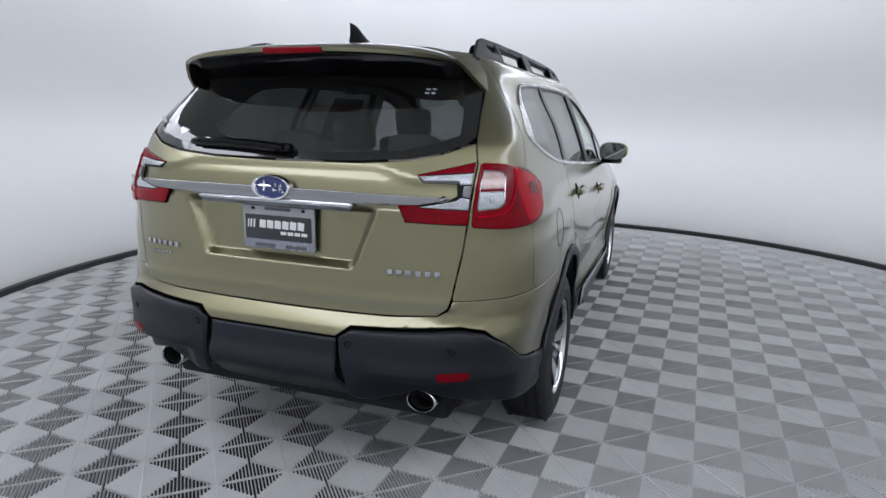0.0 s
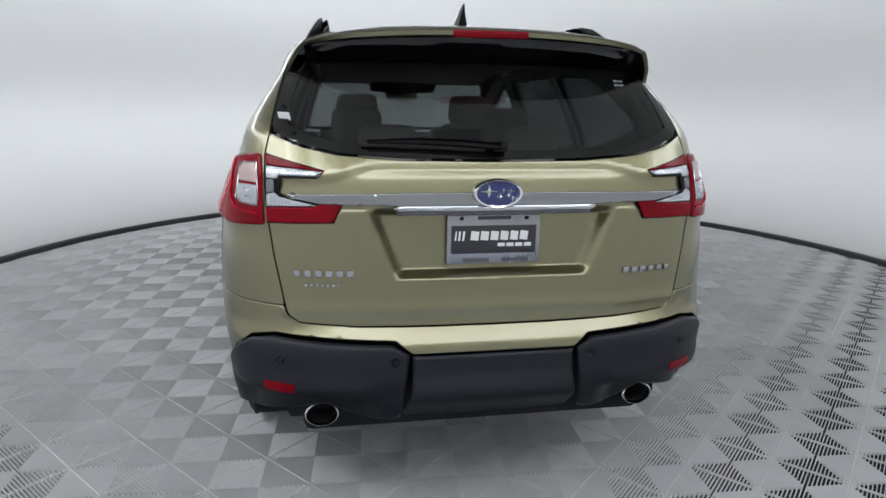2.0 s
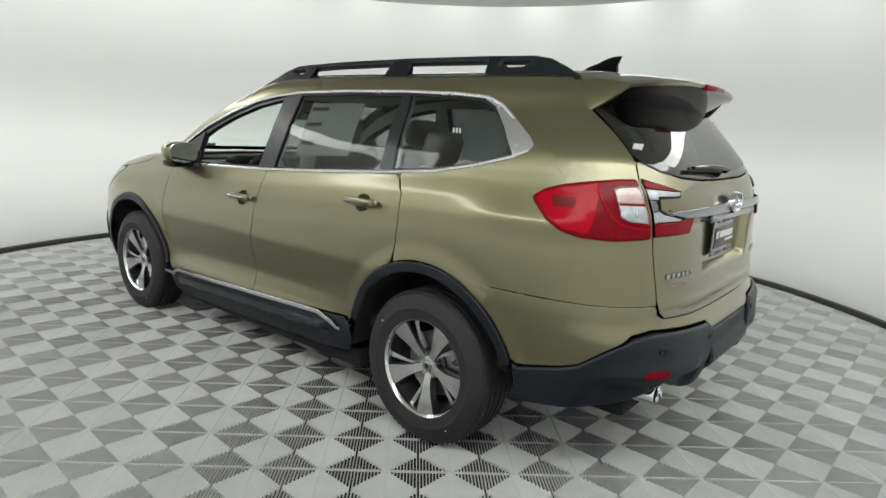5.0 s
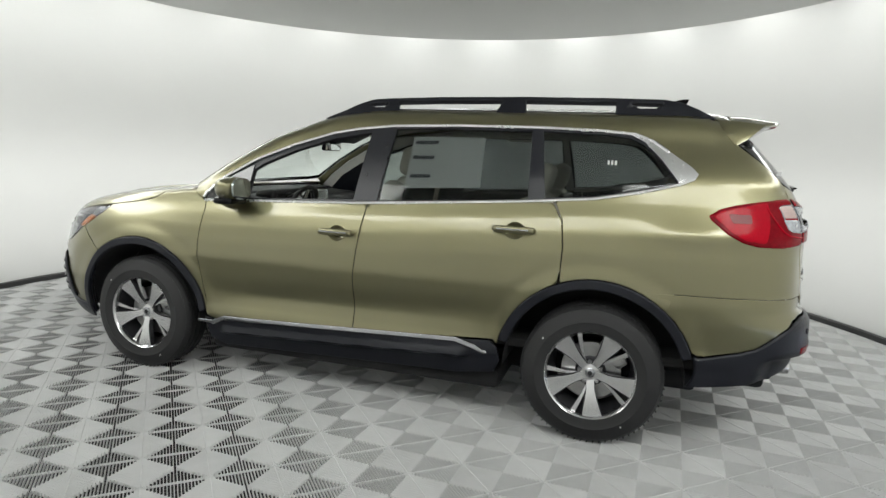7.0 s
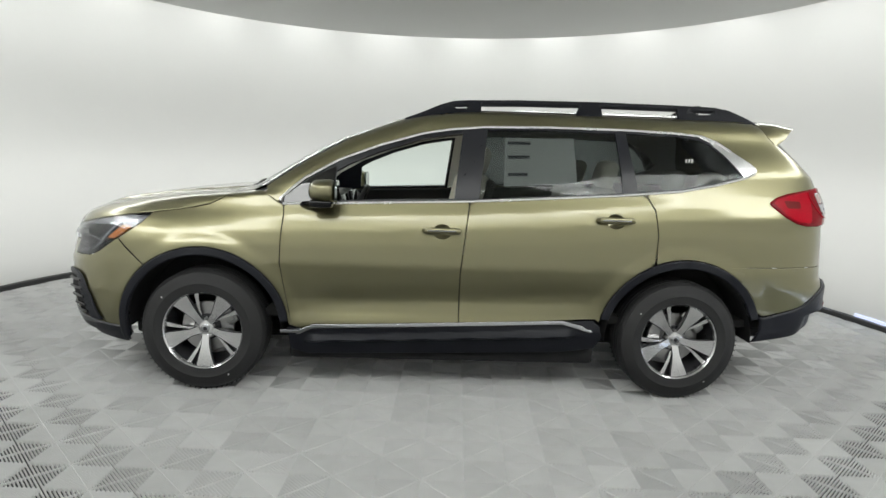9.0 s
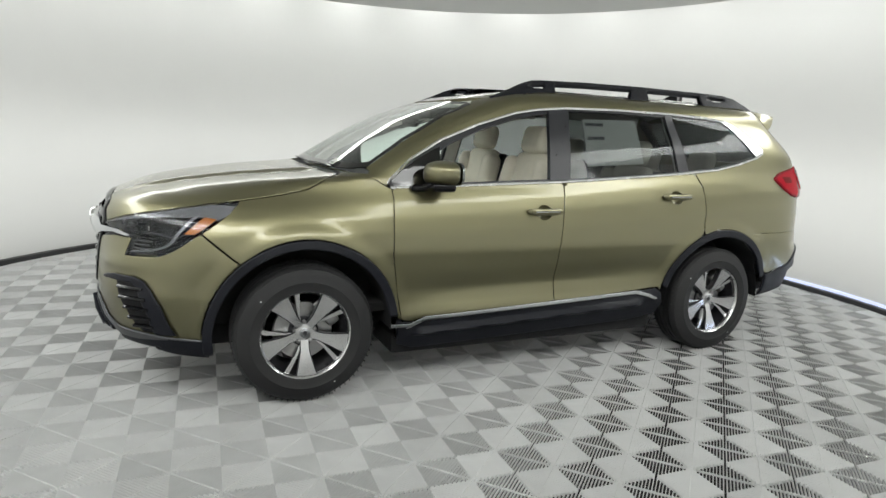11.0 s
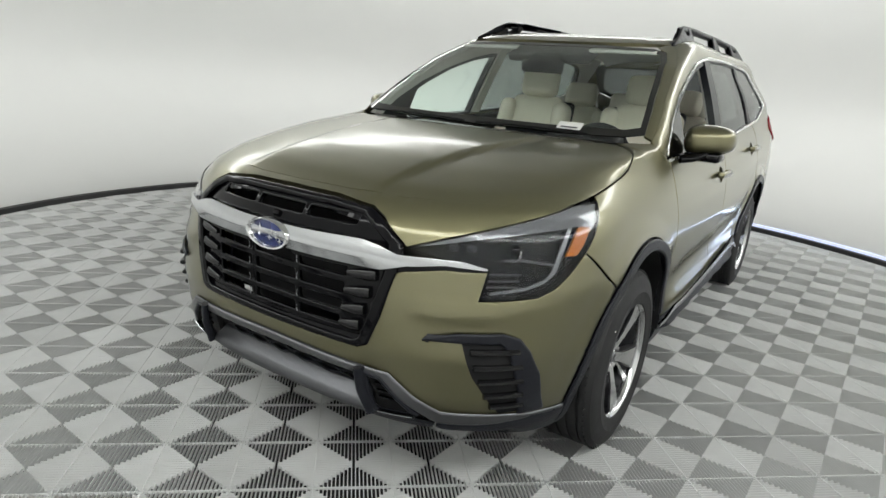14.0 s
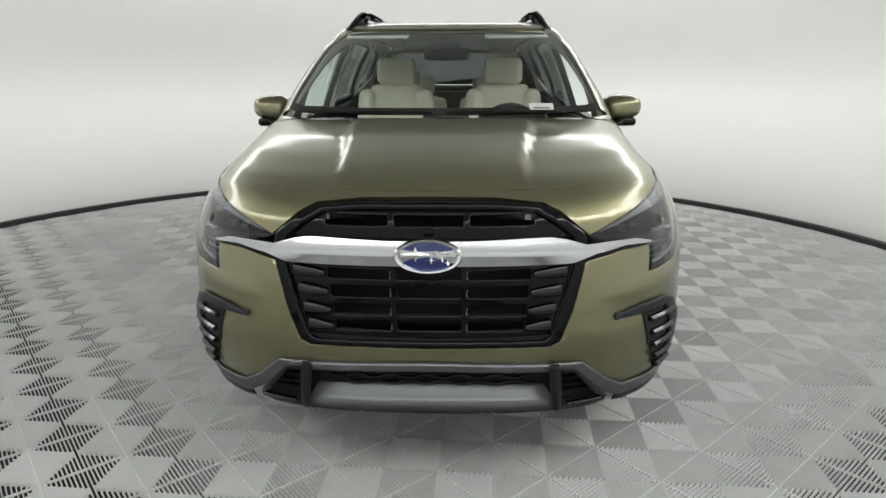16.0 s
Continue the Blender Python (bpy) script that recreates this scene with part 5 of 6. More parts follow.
# spoiler: a loft across the car
verts, faces = [], []
XS = np.linspace(-0.606, 0.606, 43)
for x in XS:
    u = abs(x) / 0.606
    zt = float(zat(min(abs(x), 0.59), -2.03, 1.84)) - 0.008 * u ** 6
    yr = -2.318 + 0.05 * u ** 2 + 0.075 * u ** 7
    zr = 1.735 - 0.030 * u ** 2 - 0.012 * u ** 8
    yf_ = -2.045
    zb = 1.634 - 0.014 * u ** 2
    sec = [(yf_, zt + 0.001), ((yf_ * 2 + yr) / 3, zt * 0.68 + zr * 0.32 + 0.008), ((yf_ + 2 * yr) / 3, zt * 0.34 + zr * 0.66 + 0.006), (yr + 0.008, zr + 0.001), (yr, zr - 0.005), (yr + 0.004 + 0.02 * u ** 8, zr - 0.018 + 0.005 * u ** 8), (yr + 0.04 + 0.02 * u ** 8, zr - 0.026), (-2.17 + 0.09 * u ** 4, zb), (-2.07 + 0.01 * u ** 4, zb + 0.01)]
    verts += [(x, y, z) for y, z in sec]
K = 9
paint_f, dark_f = [], []
for i in range(len(XS) - 1):
    for k in range(K):
        j = (k + 1) % K
        f = (i * K + k, (i + 1) * K + k, (i + 1) * K + j, i * K + j)
        (dark_f if 5 <= k <= 7 else paint_f).append(f)
dark_f += [tuple(range(K)), tuple((len(XS) - 1) * K + k for k in range(K))[::-1]]
sp = pydata("spoiler", verts, paint_f, PAINT, car, "olive painted roof spoiler", 50)
pydata("spoiler_underside", verts, dark_f, GLOSS_BLACK, sp, "gloss black underside of the spoiler", 50)


def cheek(s):
    """The side of the spoiler, from its shut line on the flank to its rear edge."""
    fy, fz = (-1.966, -1.982, -2.003, -2.052), (1.716, 1.685, 1.644, 1.588)
    ry, rz, rx = (-2.192, -2.165, -2.125, -2.060), (1.6935, 1.668, 1.630, 1.586), (0.606, 0.632, 0.660, 0.688)
    bm = bmesh.new()
    grid = []
    for v in np.linspace(0, 3, 13):
        a = [np.interp(v, range(4), q) for q in (fy, fz)]
        a = np.array([float(half(*a)) + 0.0015, *a])
        b = np.array([np.interp(v, range(4), q) for q in (rx, ry, rz)])
        grid.append([a + (b - a) * u + np.array([0.007, 0, 0.004]) * 4 * u * (1 - u) * (1 - v / 3) for u in np.linspace(0, 1, 13)])
    skins = []
    for d in (0.0, 0.012):
        skins.append([[bm.verts.new((-s * (p[0] - d), p[1] + d * 0.3, p[2] - d * 0.5)) for p in row] for row in grid])
    for sk, way in zip(skins, (1, -1)):
        for r0, r1 in zip(sk, sk[1:]):
            for k in range(12):
                bm.faces.new((r0[k], r0[k + 1], r1[k + 1], r1[k])[::way * s])
    a, b = skins
    ring_a = a[0] + [r[-1] for r in a[1:]] + a[-1][-2::-1] + [r[0] for r in a[-2:0:-1]]
    ring_b = b[0] + [r[-1] for r in b[1:]] + b[-1][-2::-1] + [r[0] for r in b[-2:0:-1]]
    for k in range(len(ring_a)):
        j = (k + 1) % len(ring_a)
        bm.faces.new((ring_a[k], ring_b[k], ring_b[j], ring_a[j]))
    bmesh.ops.recalc_face_normals(bm, faces=bm.faces)
    return bm


for s in (1, -1):
    part("spoiler_cheek", cheek(s), PAINT, sp, "olive painted side of the spoiler", 50)
part("high_brake_lamp", block((0.25, 0.03, 0.024), (0, -2.312, 1.720), 0.006), RED, sp, "red high brake lamp")
fin = []
for t in np.linspace(0, 1, 12):
    fin.append((-1.56 - 0.28 * t, 0.092 * (1 - math.cos(math.pi * min(t * 1.08, 1))) / 2))
bm = bmesh.new()
zr0 = zat(0.03, -1.70, 1.84)
rows_ = []
for y, h in fin:
    w = 0.032 * (0.35 + 0.65 * math.sin(math.pi * min((-1.54 - y) / 0.32, 1))) + 0.004
    h2 = max(h, 0.006)
    rows_.append([bm.verts.new((w * c, y - (0.02 if k == 2 and h > 0.05 else 0), zr0 - 0.006 + h2 * e)) for k, (c, e) in enumerate(((-1, 0), (-0.45, 0.55), (0, 1), (0.45, 0.55), (1, 0)))])
for a, b in zip(rows_, rows_[1:]):
    for k in range(4):
        bm.faces.new((a[k], a[k + 1], b[k + 1], b[k]))
bm.faces.new(rows_[0][::-1])
bm.faces.new(rows_[-1])
bmesh.ops.recalc_face_normals(bm, faces=bm.faces)
part("shark_fin_aerial", bm, GLOSS_BLACK, car, "dark shark fin aerial")

# rear wiper
def on_glass(x, z, off):
    return Vector(ends(-1, off)(np.array([x]), np.array([z]))[0])


wp = part("rear_wiper", tube([on_glass(x, z, 0.03) for x, z in ((0.02, 1.366), (-0.10, 1.376), (-0.25, 1.382), (-0.41, 1.380))], [0.020, 0.020, 0.018, 0.010], [0.012, 0.014, 0.012, 0.006], 8), GLOSS_BLACK, car, "black rear wiper arm")
part("wiper_blade", tube([on_glass(x, z, 0.014) for x, z in ((-0.03, 1.358), (-0.25, 1.368), (-0.43, 1.372))], 0.006, 0.010, 6), RUBBER, wp)
part("wiper_cap", block((0.05, 0.04, 0.034), on_glass(0.02, 1.364, 0.018), 0.012), GLOSS_BLACK, wp)
part("glass_label", block((0.045, 0.002, 0.03), on_glass(-0.672, 1.450, 0.006), 0.0005, Matrix.Rotation(-0.55, 4, "Z") @ Matrix.Rotation(0.35, 4, "X")), PAPER, car, "small white paper label")
for i in range(4):
    part("glass_print", block((0.016, 0.001, 0.007), on_glass(0.50 + 0.022 * (i % 2), 1.585 - 0.014 * (i // 2), 0.003), 0.0002, Matrix.Rotation(0.3, 4, "X")), SATIN, car)

# fuel flap
ff = [(-1.70 + 0.085 * math.cos(a), 1.02 + 0.085 * math.sin(a)) for a in np.linspace(0, math.tau, 28)[:-1]]
fl_in = [(-1.70 + 0.081 * math.cos(a), 1.02 + 0.081 * math.sin(a)) for a in np.linspace(0, math.tau, 28)[:-1]]
q = sheet("fuel_flap_gap", ff, side(0.0008), DARK, car, holes=[fl_in], mirror=True, gap=0.04, thick=0.002)
bpy.data.objects.remove(q[0])

# ---- door handles and mirrors ----
for yy, zz in HANDLES:
    for s in (1, -1):
        w = float(half(yy, zz))
        hb = part("door_handle", tube([(-s * (w + o), yy + d, zz + 0.002) for d, o in ((0.108, 0.006), (0.095, 0.026), (0.05, 0.034), (-0.05, 0.034), (-0.095, 0.028), (-0.108, 0.010))], [0.012, 0.013, 0.014, 0.014, 0.014, 0.012], [0.014, 0.018, 0.019, 0.019, 0.018, 0.014], 10), PAINT, car, "olive painted pull handle")
        part("handle_strip", tube([(-s * (w + 0.048), yy + d, zz + 0.004) for d in (0.085, 0.0, -0.085)], 0.002, 0.004, 6), SATIN, hb)
        cup = cup_ring(yy, zz, 0.004)

        def cup_form(a, b, yy=yy, zz=zz):
            p = side(-0.004)(a, b)
            p[..., 0] += 0.020 * np.clip(1.08 - ((a - yy + 0.005) / 0.056) ** 2 - ((b - zz + 0.006) / 0.047) ** 2, 0, 1) ** 0.7
            return p
        cp = sheet("handle_cup", cup, cup_form, PAINT, hb, mirror=False, gap=0.010, thick=0.004)
        if s < 0:
            for v in cp.data.vertices:
                v.co.x *= -1
            cp.data.flip_normals()
        part("key_cap", block((0.02, 0.03, 0.026), (-s * (w + 0.034), yy - 0.098, zz + 0.002), 0.006), PAINT, hb)

for s in (1, -1):
    mir = part("door_mirror", merge(tube([(-s * 0.855, 0.84, 1.140), (-s * 0.90, 0.80, 1.146), (-s * 0.95, 0.76, 1.170)], [0.05, 0.045, 0.05], [0.022, 0.02, 0.022], 10)), GLOSS_BLACK, car, "black mirror foot", 60)
    bm = bmesh.new()
    bmesh.ops.create_uvsphere(bm, u_segments=28, v_segments=18, radius=1)
    for v in bm.verts:
        x, y, z = v.co
        f = lambda q, e: math.copysign(abs(q) ** e, q)
        x, y, z = f(x, 0.75), f(y, 0.8), f(z, 0.7)
        taper = 1 - 0.22 * (x + 1) / 2
        yy = y * 0.130 if y > 0 else y * 0.050
        v.co = Vector((-s * (0.960 + 0.110 * x), 0.708 + yy * taper - 0.02 * (x + 1) / 2, 1.229 + 0.080 * z * taper + 0.006 * x))
    bmesh.ops.recalc_face_normals(bm, faces=bm.faces)
    part("mirror_shell", bm, PAINT, mir, "olive painted mirror shell", 60)
    part("mirror_lower_shell", block((0.16, 0.135, 0.044), (-s * 0.950, 0.735, 1.157), 0.018), GLOSS_BLACK, mir)
    bm = bmesh.new()
    bmesh.ops.create_circle(bm, cap_ends=True, segments=32, radius=1)
    for v in bm.verts:
        x, y = v.co.x, v.co.y
        f = lambda q: math.copysign(abs(q) ** 0.7, q)
        v.co = Vector((-s * (0.958 + 0.094 * f(x)), 0.649 - 0.012 * (x + 1) / 2, 1.231 + 0.063 * f(y)))
    ret = bmesh.ops.extrude_face_region(bm, geom=bm.faces[:])
    bmesh.ops.translate(bm, verts=[e for e in ret["geom"] if isinstance(e, bmesh.types.BMVert)], vec=(0, 0.012, 0))
    bmesh.ops.recalc_face_normals(bm, faces=bm.faces)
    part("mirror_glass", bm, MIRROR, mir, "silver mirror glass, coloured dark like its reflection")

# ---- wheels ----
def wheel(name):
    """Axle along x, outer face towards +x."""
    R = 0.372
    w = empty(name)
    prof = [(0.232, 0.105), (0.240, 0.116), (0.262, 0.120), (0.285, 0.122), (0.288, 0.1235), (0.291, 0.122), (0.318, 0.118), (0.338, 0.110), (0.350, 0.104), (0.352, 0.1055), (0.3545, 0.102), (0.362, 0.094), (0.3685, 0.082)]
    tread = []
    for x in (0.062, 0.022, -0.022, -0.062):
        tread += [(R - 0.001, x + 0.006), (R - 0.009, x + 0.0045), (R - 0.009, x - 0.0045), (R - 0.001, x - 0.006)]
    prof = prof + tread + [(r, -x) for r, x in prof[::-1]]
    part("tyre", lathe(prof, 72, "x", closed=True), RUBBER, w, "black road tyre", 40)
    sip = bmesh.new()
    for k in range(72):
        a = math.tau * k / 72
        for sgn in (1, -1):
            b = block((0.020, 0.0035, 0.006), (0.0, 0, 0), 0)
            m = Matrix.Rotation(a, 4, "X") @ Matrix.Translation((sgn * 0.083, 0, R - 0.004)) @ Matrix.Rotation(0.5 * sgn, 4, "Z") @ Matrix.Rotation(-0.6 * sgn, 4, "Y")
            bmesh.ops.transform(b, matrix=m, verts=b.verts)
            me = bpy.data.meshes.new("tmp")
            b.to_mesh(me)
            b.free()
            sip.from_mesh(me)
            bpy.data.meshes.remove(me)
    tagged(part("tread_relief", sip, RUBBER, w), kind="stuff")
    for a in (0.5, 3.3):
        part("tyre_dot", block((0.002, 0.008, 0.008), (0.1195, 0.305 * math.cos(a + 1.3), 0.305 * math.sin(a + 1.3)), 0.0008), PAPER, w)
    rim = part("rim", lathe([(0.222, 0.086), (0.228, 0.104), (0.236, 0.112), (0.241, 0.108), (0.243, 0.100), (0.236, 0.088), (0.226, 0.075)], 72, "x", closed=True), ALLOY, w, "machined alloy rim", 50)
    part("rim_barrel", lathe([(0.232, 0.10), (0.226, 0.07), (0.205, 0.03), (0.200, -0.09), (0.222, -0.105)], 60, "x"), ALLOY_DARK, w, "dark wheel barrel")
    part("brake_disc", lathe([(0.06, 0.012), (0.155, 0.012), (0.158, 0.008), (0.158, -0.012), (0.06, -0.014)], 48, "x"), STEEL, w, "steel brake disc")
    part("disc_hat", lathe([(0.001, 0.035), (0.07, 0.034), (0.08, 0.025), (0.082, 0.0)], 36, "x"), ALLOY_DARK, w)
    cal = merge(block((0.05, 0.07, 0.17), (0.018, 0.155, 0.01), 0.015), block((0.03, 0.05, 0.05), (0.045, 0.150, 0.045), 0.008), block((0.03, 0.05, 0.05), (0.045, 0.150, -0.03), 0.008))
    part("brake_caliper", cal, STEEL, w, "steel brake caliper")
    # five broad blades, each with a narrow dark leg beside it
    for k in range(5):
        rot = Matrix.Rotation(math.tau * k / 5, 4, "X")

        def blade_bm(pts, x_in, x_out, depth, bevel=0.004):
            bm = bmesh.new()
            fr, bk = [], []
            for r, t in pts:
                x = x_in + (x_out - x_in) * min(max((r - 0.05) / 0.18, 0), 1) ** 0.7
                fr.append(bm.verts.new((x, t, r)))
                bk.append(bm.verts.new((x - depth, t * 0.8, r)))
            n = len(pts)
            bm.faces.new(fr)
            bm.faces.new(bk[::-1])
            for i in range(n):
                j = (i + 1) % n
                bm.faces.new((fr[i], bk[i], bk[j], fr[j]))
            bmesh.ops.recalc_face_normals(bm, faces=bm.faces)
            bmesh.ops.triangulate(bm, faces=[f for f in bm.faces if len(f.verts) > 4])
            bmesh.ops.transform(bm, matrix=rot, verts=bm.verts)
            return bm
        face = [(0.040, -0.020), (0.09, -0.021), (0.14, -0.031), (0.19, -0.046), (0.226, -0.058), (0.234, 0.0), (0.228, 0.046), (0.19, 0.040), (0.14, 0.029), (0.09, 0.021), (0.040, 0.020)]
        sp_ = part("spoke", blade_bm(face, 0.058, 0.098, 0.006), ALLOY, rim, "bright machined spoke blade", 30)
        body = [(r, t * 1.10 + (0.002 if t > 0 else -0.002)) for r, t in face]
        part("spoke_body", blade_bm(body, 0.054, 0.0935, 0.040), ALLOY_DARK, sp_, "dark painted spoke body", 30)
        leg = [(0.06, 0.022), (0.11, 0.046), (0.17, 0.086), (0.212, 0.116), (0.224, 0.092), (0.19, 0.072), (0.14, 0.046), (0.09, 0.024)]
        part("spoke_leg", blade_bm(leg, 0.046, 0.082, 0.03), ALLOY, rim, "slim recessed spoke leg", 30)
        nut = lathe([(0.001, 0.018), (0.008, 0.017), (0.0105, 0.012), (0.0105, -0.01)], 8, "x")
        bmesh.ops.transform(nut, matrix=Matrix.Rotation(math.tau * (k + 0.5) / 5, 4, "X") @ Matrix.Translation((0.048, 0, 0.057)), verts=nut.verts)
        part("wheel_nut", nut, STEEL, rim, "steel wheel nut")
    part("hub", lathe([(0.001, 0.060), (0.034, 0.060), (0.050, 0.055), (0.060, 0.03), (0.06, 0.0)], 40, "x"), ALLOY, rim)
    part("hub_cap", lathe([(0.001, 0.068), (0.020, 0.067), (0.026, 0.063), (0.027, 0.055)], 32, "x"), SATIN, rim, "silver hub cap")
    part("hub_mark", lathe([(0.001, 0.0695), (0.012, 0.069), (0.012, 0.066)], 24, "x"), ALLOY_DARK, rim)
    return w


proto = wheel("wheel")
proto.parent = car
proto.matrix_basis = pose(0.822, AXLE_F, HUB_Z, 20, 0, 0)
first = proto
spots = [(0.822, AXLE_R, HUB_Z, 55, 0, 0), (-0.822, AXLE_F, HUB_Z, 36, 0, 180), (-0.822, AXLE_R, HUB_Z, 42, 0, 180)]
for sp_ in spots:
    w2 = copy_thing(first, pose(*sp_))
    w2.parent = car
for yc in (AXLE_F, AXLE_R):
    for s in (1, -1):
        bm = bmesh.new()
        prev = None
        for i in range(25):
            a = radians(-1 + 182 * i / 24)
            c, q = yc + 0.466 * math.cos(a), HUB_Z + 0.466 * math.sin(a)
            row = [bm.verts.new((-s * x, c, q)) for x in (0.935 if abs(c) < 1.85 else 0.90, 0.60)] + [bm.verts.new((-s * 0.60, yc + 0.05 * math.cos(a), HUB_Z + 0.05 * math.sin(a)))]
            if prev:
                bm.faces.new((prev[0], prev[1], row[1], row[0]))
                bm.faces.new((prev[1], prev[2], row[2], row[1]))
            prev = row
        part("wheel_arch_liner", bm, DARK, car, "black wheel arch liner")

# painted pillars between the windscreen and the door frames
PILLAR_OUT = [(1.085, 1.222), (0.96, 1.302), (0.80, 1.406), (0.555, 1.538), (0.42, 1.592), (0.30, 1.629), (0.20, 1.652), (0.12, 1.664)]
pil = [(float(half(y, z)) + 0.002, z) for y, z in PILLAR_OUT] + [(0.585, 1.668), (0.560, 1.650), (0.620, 1.622), (0.657, 1.575), (0.703, 1.46), (0.743, 1.34), (0.768, 1.24)]
for s in (1, -1):
    sheet("windscreen_pillar", [(-s * a, b) for a, b in pil], ends(1, -0.0035), PAINT, car, gap=0.02, thick=0.01, label="olive painted windscreen pillar")
# white card at the foot of the windscreen
card = part("windscreen_card", block((0.112, 0.002, 0.050), Vector(ends(1, 0.012)(np.array([-0.468]), np.array([1.256]))[0]), 0.0005, Matrix.Rotation(0.98, 4, "X")), PAPER, car, "small white card at the windscreen foot")
part("card_print", block((0.078, 0.001, 0.010), Vector(ends(1, 0.0145)(np.array([-0.468]), np.array([1.250]))[0]), 0.0003, Matrix.Rotation(0.98, 4, "X")), INK, card)

# ---- cabin ----
def cushion(size, at, rot=None, bevel=0.05):
    return block(size, at, min(bevel, min(size) * 0.48), rot, 4)


ROOF_IN = [(x * 0.97, y) for x, y in ROOF_HALF]
sheet("headliner", ROOF_IN + [(-x, y) for x, y in ROOF_IN[-2:0:-1]], over(1.82, None, -0.045), HEADLINER, car, gap=0.08, thick=0.01, label="light grey cloth headliner")
trim_out = [(1.0, 1.15), (1.06, 1.19), (0.95, 1.29), (0.79, 1.40), (0.55, 1.53), (0.30, 1.615), (-0.2, 1.672), (-1.07, 1.695), (-1.95, 1.69), (-2.0, 1.5), (-2.06, 1.36), (-2.1, 1.15), (-1.15, 1.15), (-1.13, 1.27), (-1.40, 1.30), (-1.62, 1.345), (-1.80, 1.392)] + [(-1.85, 1.435)] + [(y, z - 0.012) for y, z in HEAD[2:-2]]
sheet("pillar_trim", trim_out, side(-0.03), HEADLINER, car, mirror=True, gap=0.06, thick=0.02, label="light grey pillar trim")
for o in ([(-0.06, 1.2), (-0.16, 1.2), (-0.21, 1.64), (-0.11, 1.64)], [(-1.07, 1.26), (-1.13, 1.26), (-1.08, 1.64), (-1.04, 1.64)]):
    sheet("inner_pillar", o, side(-0.035), HEADLINER, car, mirror=True, gap=0.06, thick=0.02, label="light grey inner pillar")
sheet("door_card", [(0.95, 1.135), (-0.1, 1.18), (-0.1, 0.42), (0.9, 0.38)], side(-0.055), DARK_TRIM, car, mirror=True, gap=0.09, thick=0.03, label="black door lining")
sheet("rear_door_card", [(-0.12, 1.18), (-1.19, 1.245), (-1.19, 0.86), (-0.95, 0.50), (-0.12, 0.42)], side(-0.055), DARK_TRIM, car, mirror=True, gap=0.09, thick=0.03, label="black rear door lining")
sheet("cargo_side", [(-1.2, 1.24), (-1.4, 1.27), (-2.1, 1.27), (-2.2, 0.9), (-1.2, 0.9)], side(-0.06), DARK_TRIM, car, mirror=True, gap=0.09, thick=0.03, label="black cargo bay side lining")
part("cabin_floor", block((1.66, 3.3, 0.05), (0, -0.55, 0.47), 0.01), CARPET, car, "dark cabin carpet")
# Underbody slabs reach wide and low to keep light off the floor below.
part("underbody", merge(block((1.16, 4.0, 0.12), (0, 0.0, 0.30), 0.03), block((1.70, 1.90, 0.12), (0, 0.0, 0.245), 0.03), block((1.3, 0.36, 0.08), (0, -2.14, 0.37), 0.03), block((0.9, 0.30, 0.08), (0, 2.06, 0.32), 0.03)), DARK, car, "black underbody panels")
# Added solid block, out of sight, that stops light through the nose.
part("engine_bay", block((1.1, 1.05, 0.55), (0, 1.55, 0.68), 0.05), DARK, car, "unseen dark block filling the engine bay")
part("rear_inner_panel", block((1.3, 0.04, 0.42), (0, -2.28, 1.05), 0.02), DARK_TRIM, car, "black tailgate lining")
part("rear_beam", block((1.4, 0.08, 0.3), (0, -2.30, 0.55), 0.02), DARK, car, "dark rear cross beam")
# dashboard
dash = part("dashboard", merge(cushion((1.5, 0.50, 0.16), (0, 0.93, 1.085), Matrix.Rotation(0.05, 4, "X"), 0.06), cushion((1.5, 0.22, 0.34), (0, 0.76, 0.93), None, 0.06), cushion((1.46, 0.30, 0.05), (0, 1.08, 1.165), Matrix.Rotation(0.06, 4, "X"), 0.02)), DARK_TRIM, car, "black moulded dashboard")
part("instrument_hood", cushion((0.38, 0.16, 0.08), (-0.37, 0.76, 1.165), Matrix.Rotation(-0.15, 4, "X"), 0.035), DARK_TRIM, dash)
part("instrument_cluster", block((0.30, 0.01, 0.09), (-0.37, 0.672, 1.135), 0.004, Matrix.Rotation(-0.3, 4, "X")), SCREEN, dash, "dark instrument screen")
part("centre_screen", block((0.26, 0.03, 0.22), (0, 0.655, 1.08), 0.01, Matrix.Rotation(-0.12, 4, "X")), SCREEN, dash, "dark centre screen")
part("centre_console", cushion((0.26, 0.9, 0.30), (0, 0.25, 0.68), None, 0.05), DARK_TRIM, car, "black centre console")
part("dash_trim", cushion((0.62, 0.04, 0.05), (0.40, 0.655, 1.02), None, 0.015), SATIN, dash)
# steering wheel
c, tilt = Vector((-0.37, 0.60, 1.065)), Matrix.Rotation(radians(-66), 4, "X")
rimp = [c + (tilt @ Vector((0.182 * math.cos(a), 0.182 * math.sin(a), 0))) for a in np.linspace(0, math.tau, 40)]
sw = part("steering_wheel", tube(rimp, 0.016, 0.016, 10, up=tuple(tilt.to_3x3() @ Vector((0, 0, 1)))), DARK_TRIM, car, "black leather steering wheel", 60)
for a in (0, 180, 270):
    d = Vector((math.cos(radians(a)), math.sin(radians(a)), 0))
    part("wheel_spoke", tube([c + tilt @ (d * 0.05), c + tilt @ (d * 0.175)], 0.022, 0.010, 8), SATIN if a == 270 else DARK_TRIM, sw)
part("wheel_hub", cushion((0.13, 0.11, 0.05), c, tilt, 0.022), DARK_TRIM, sw)


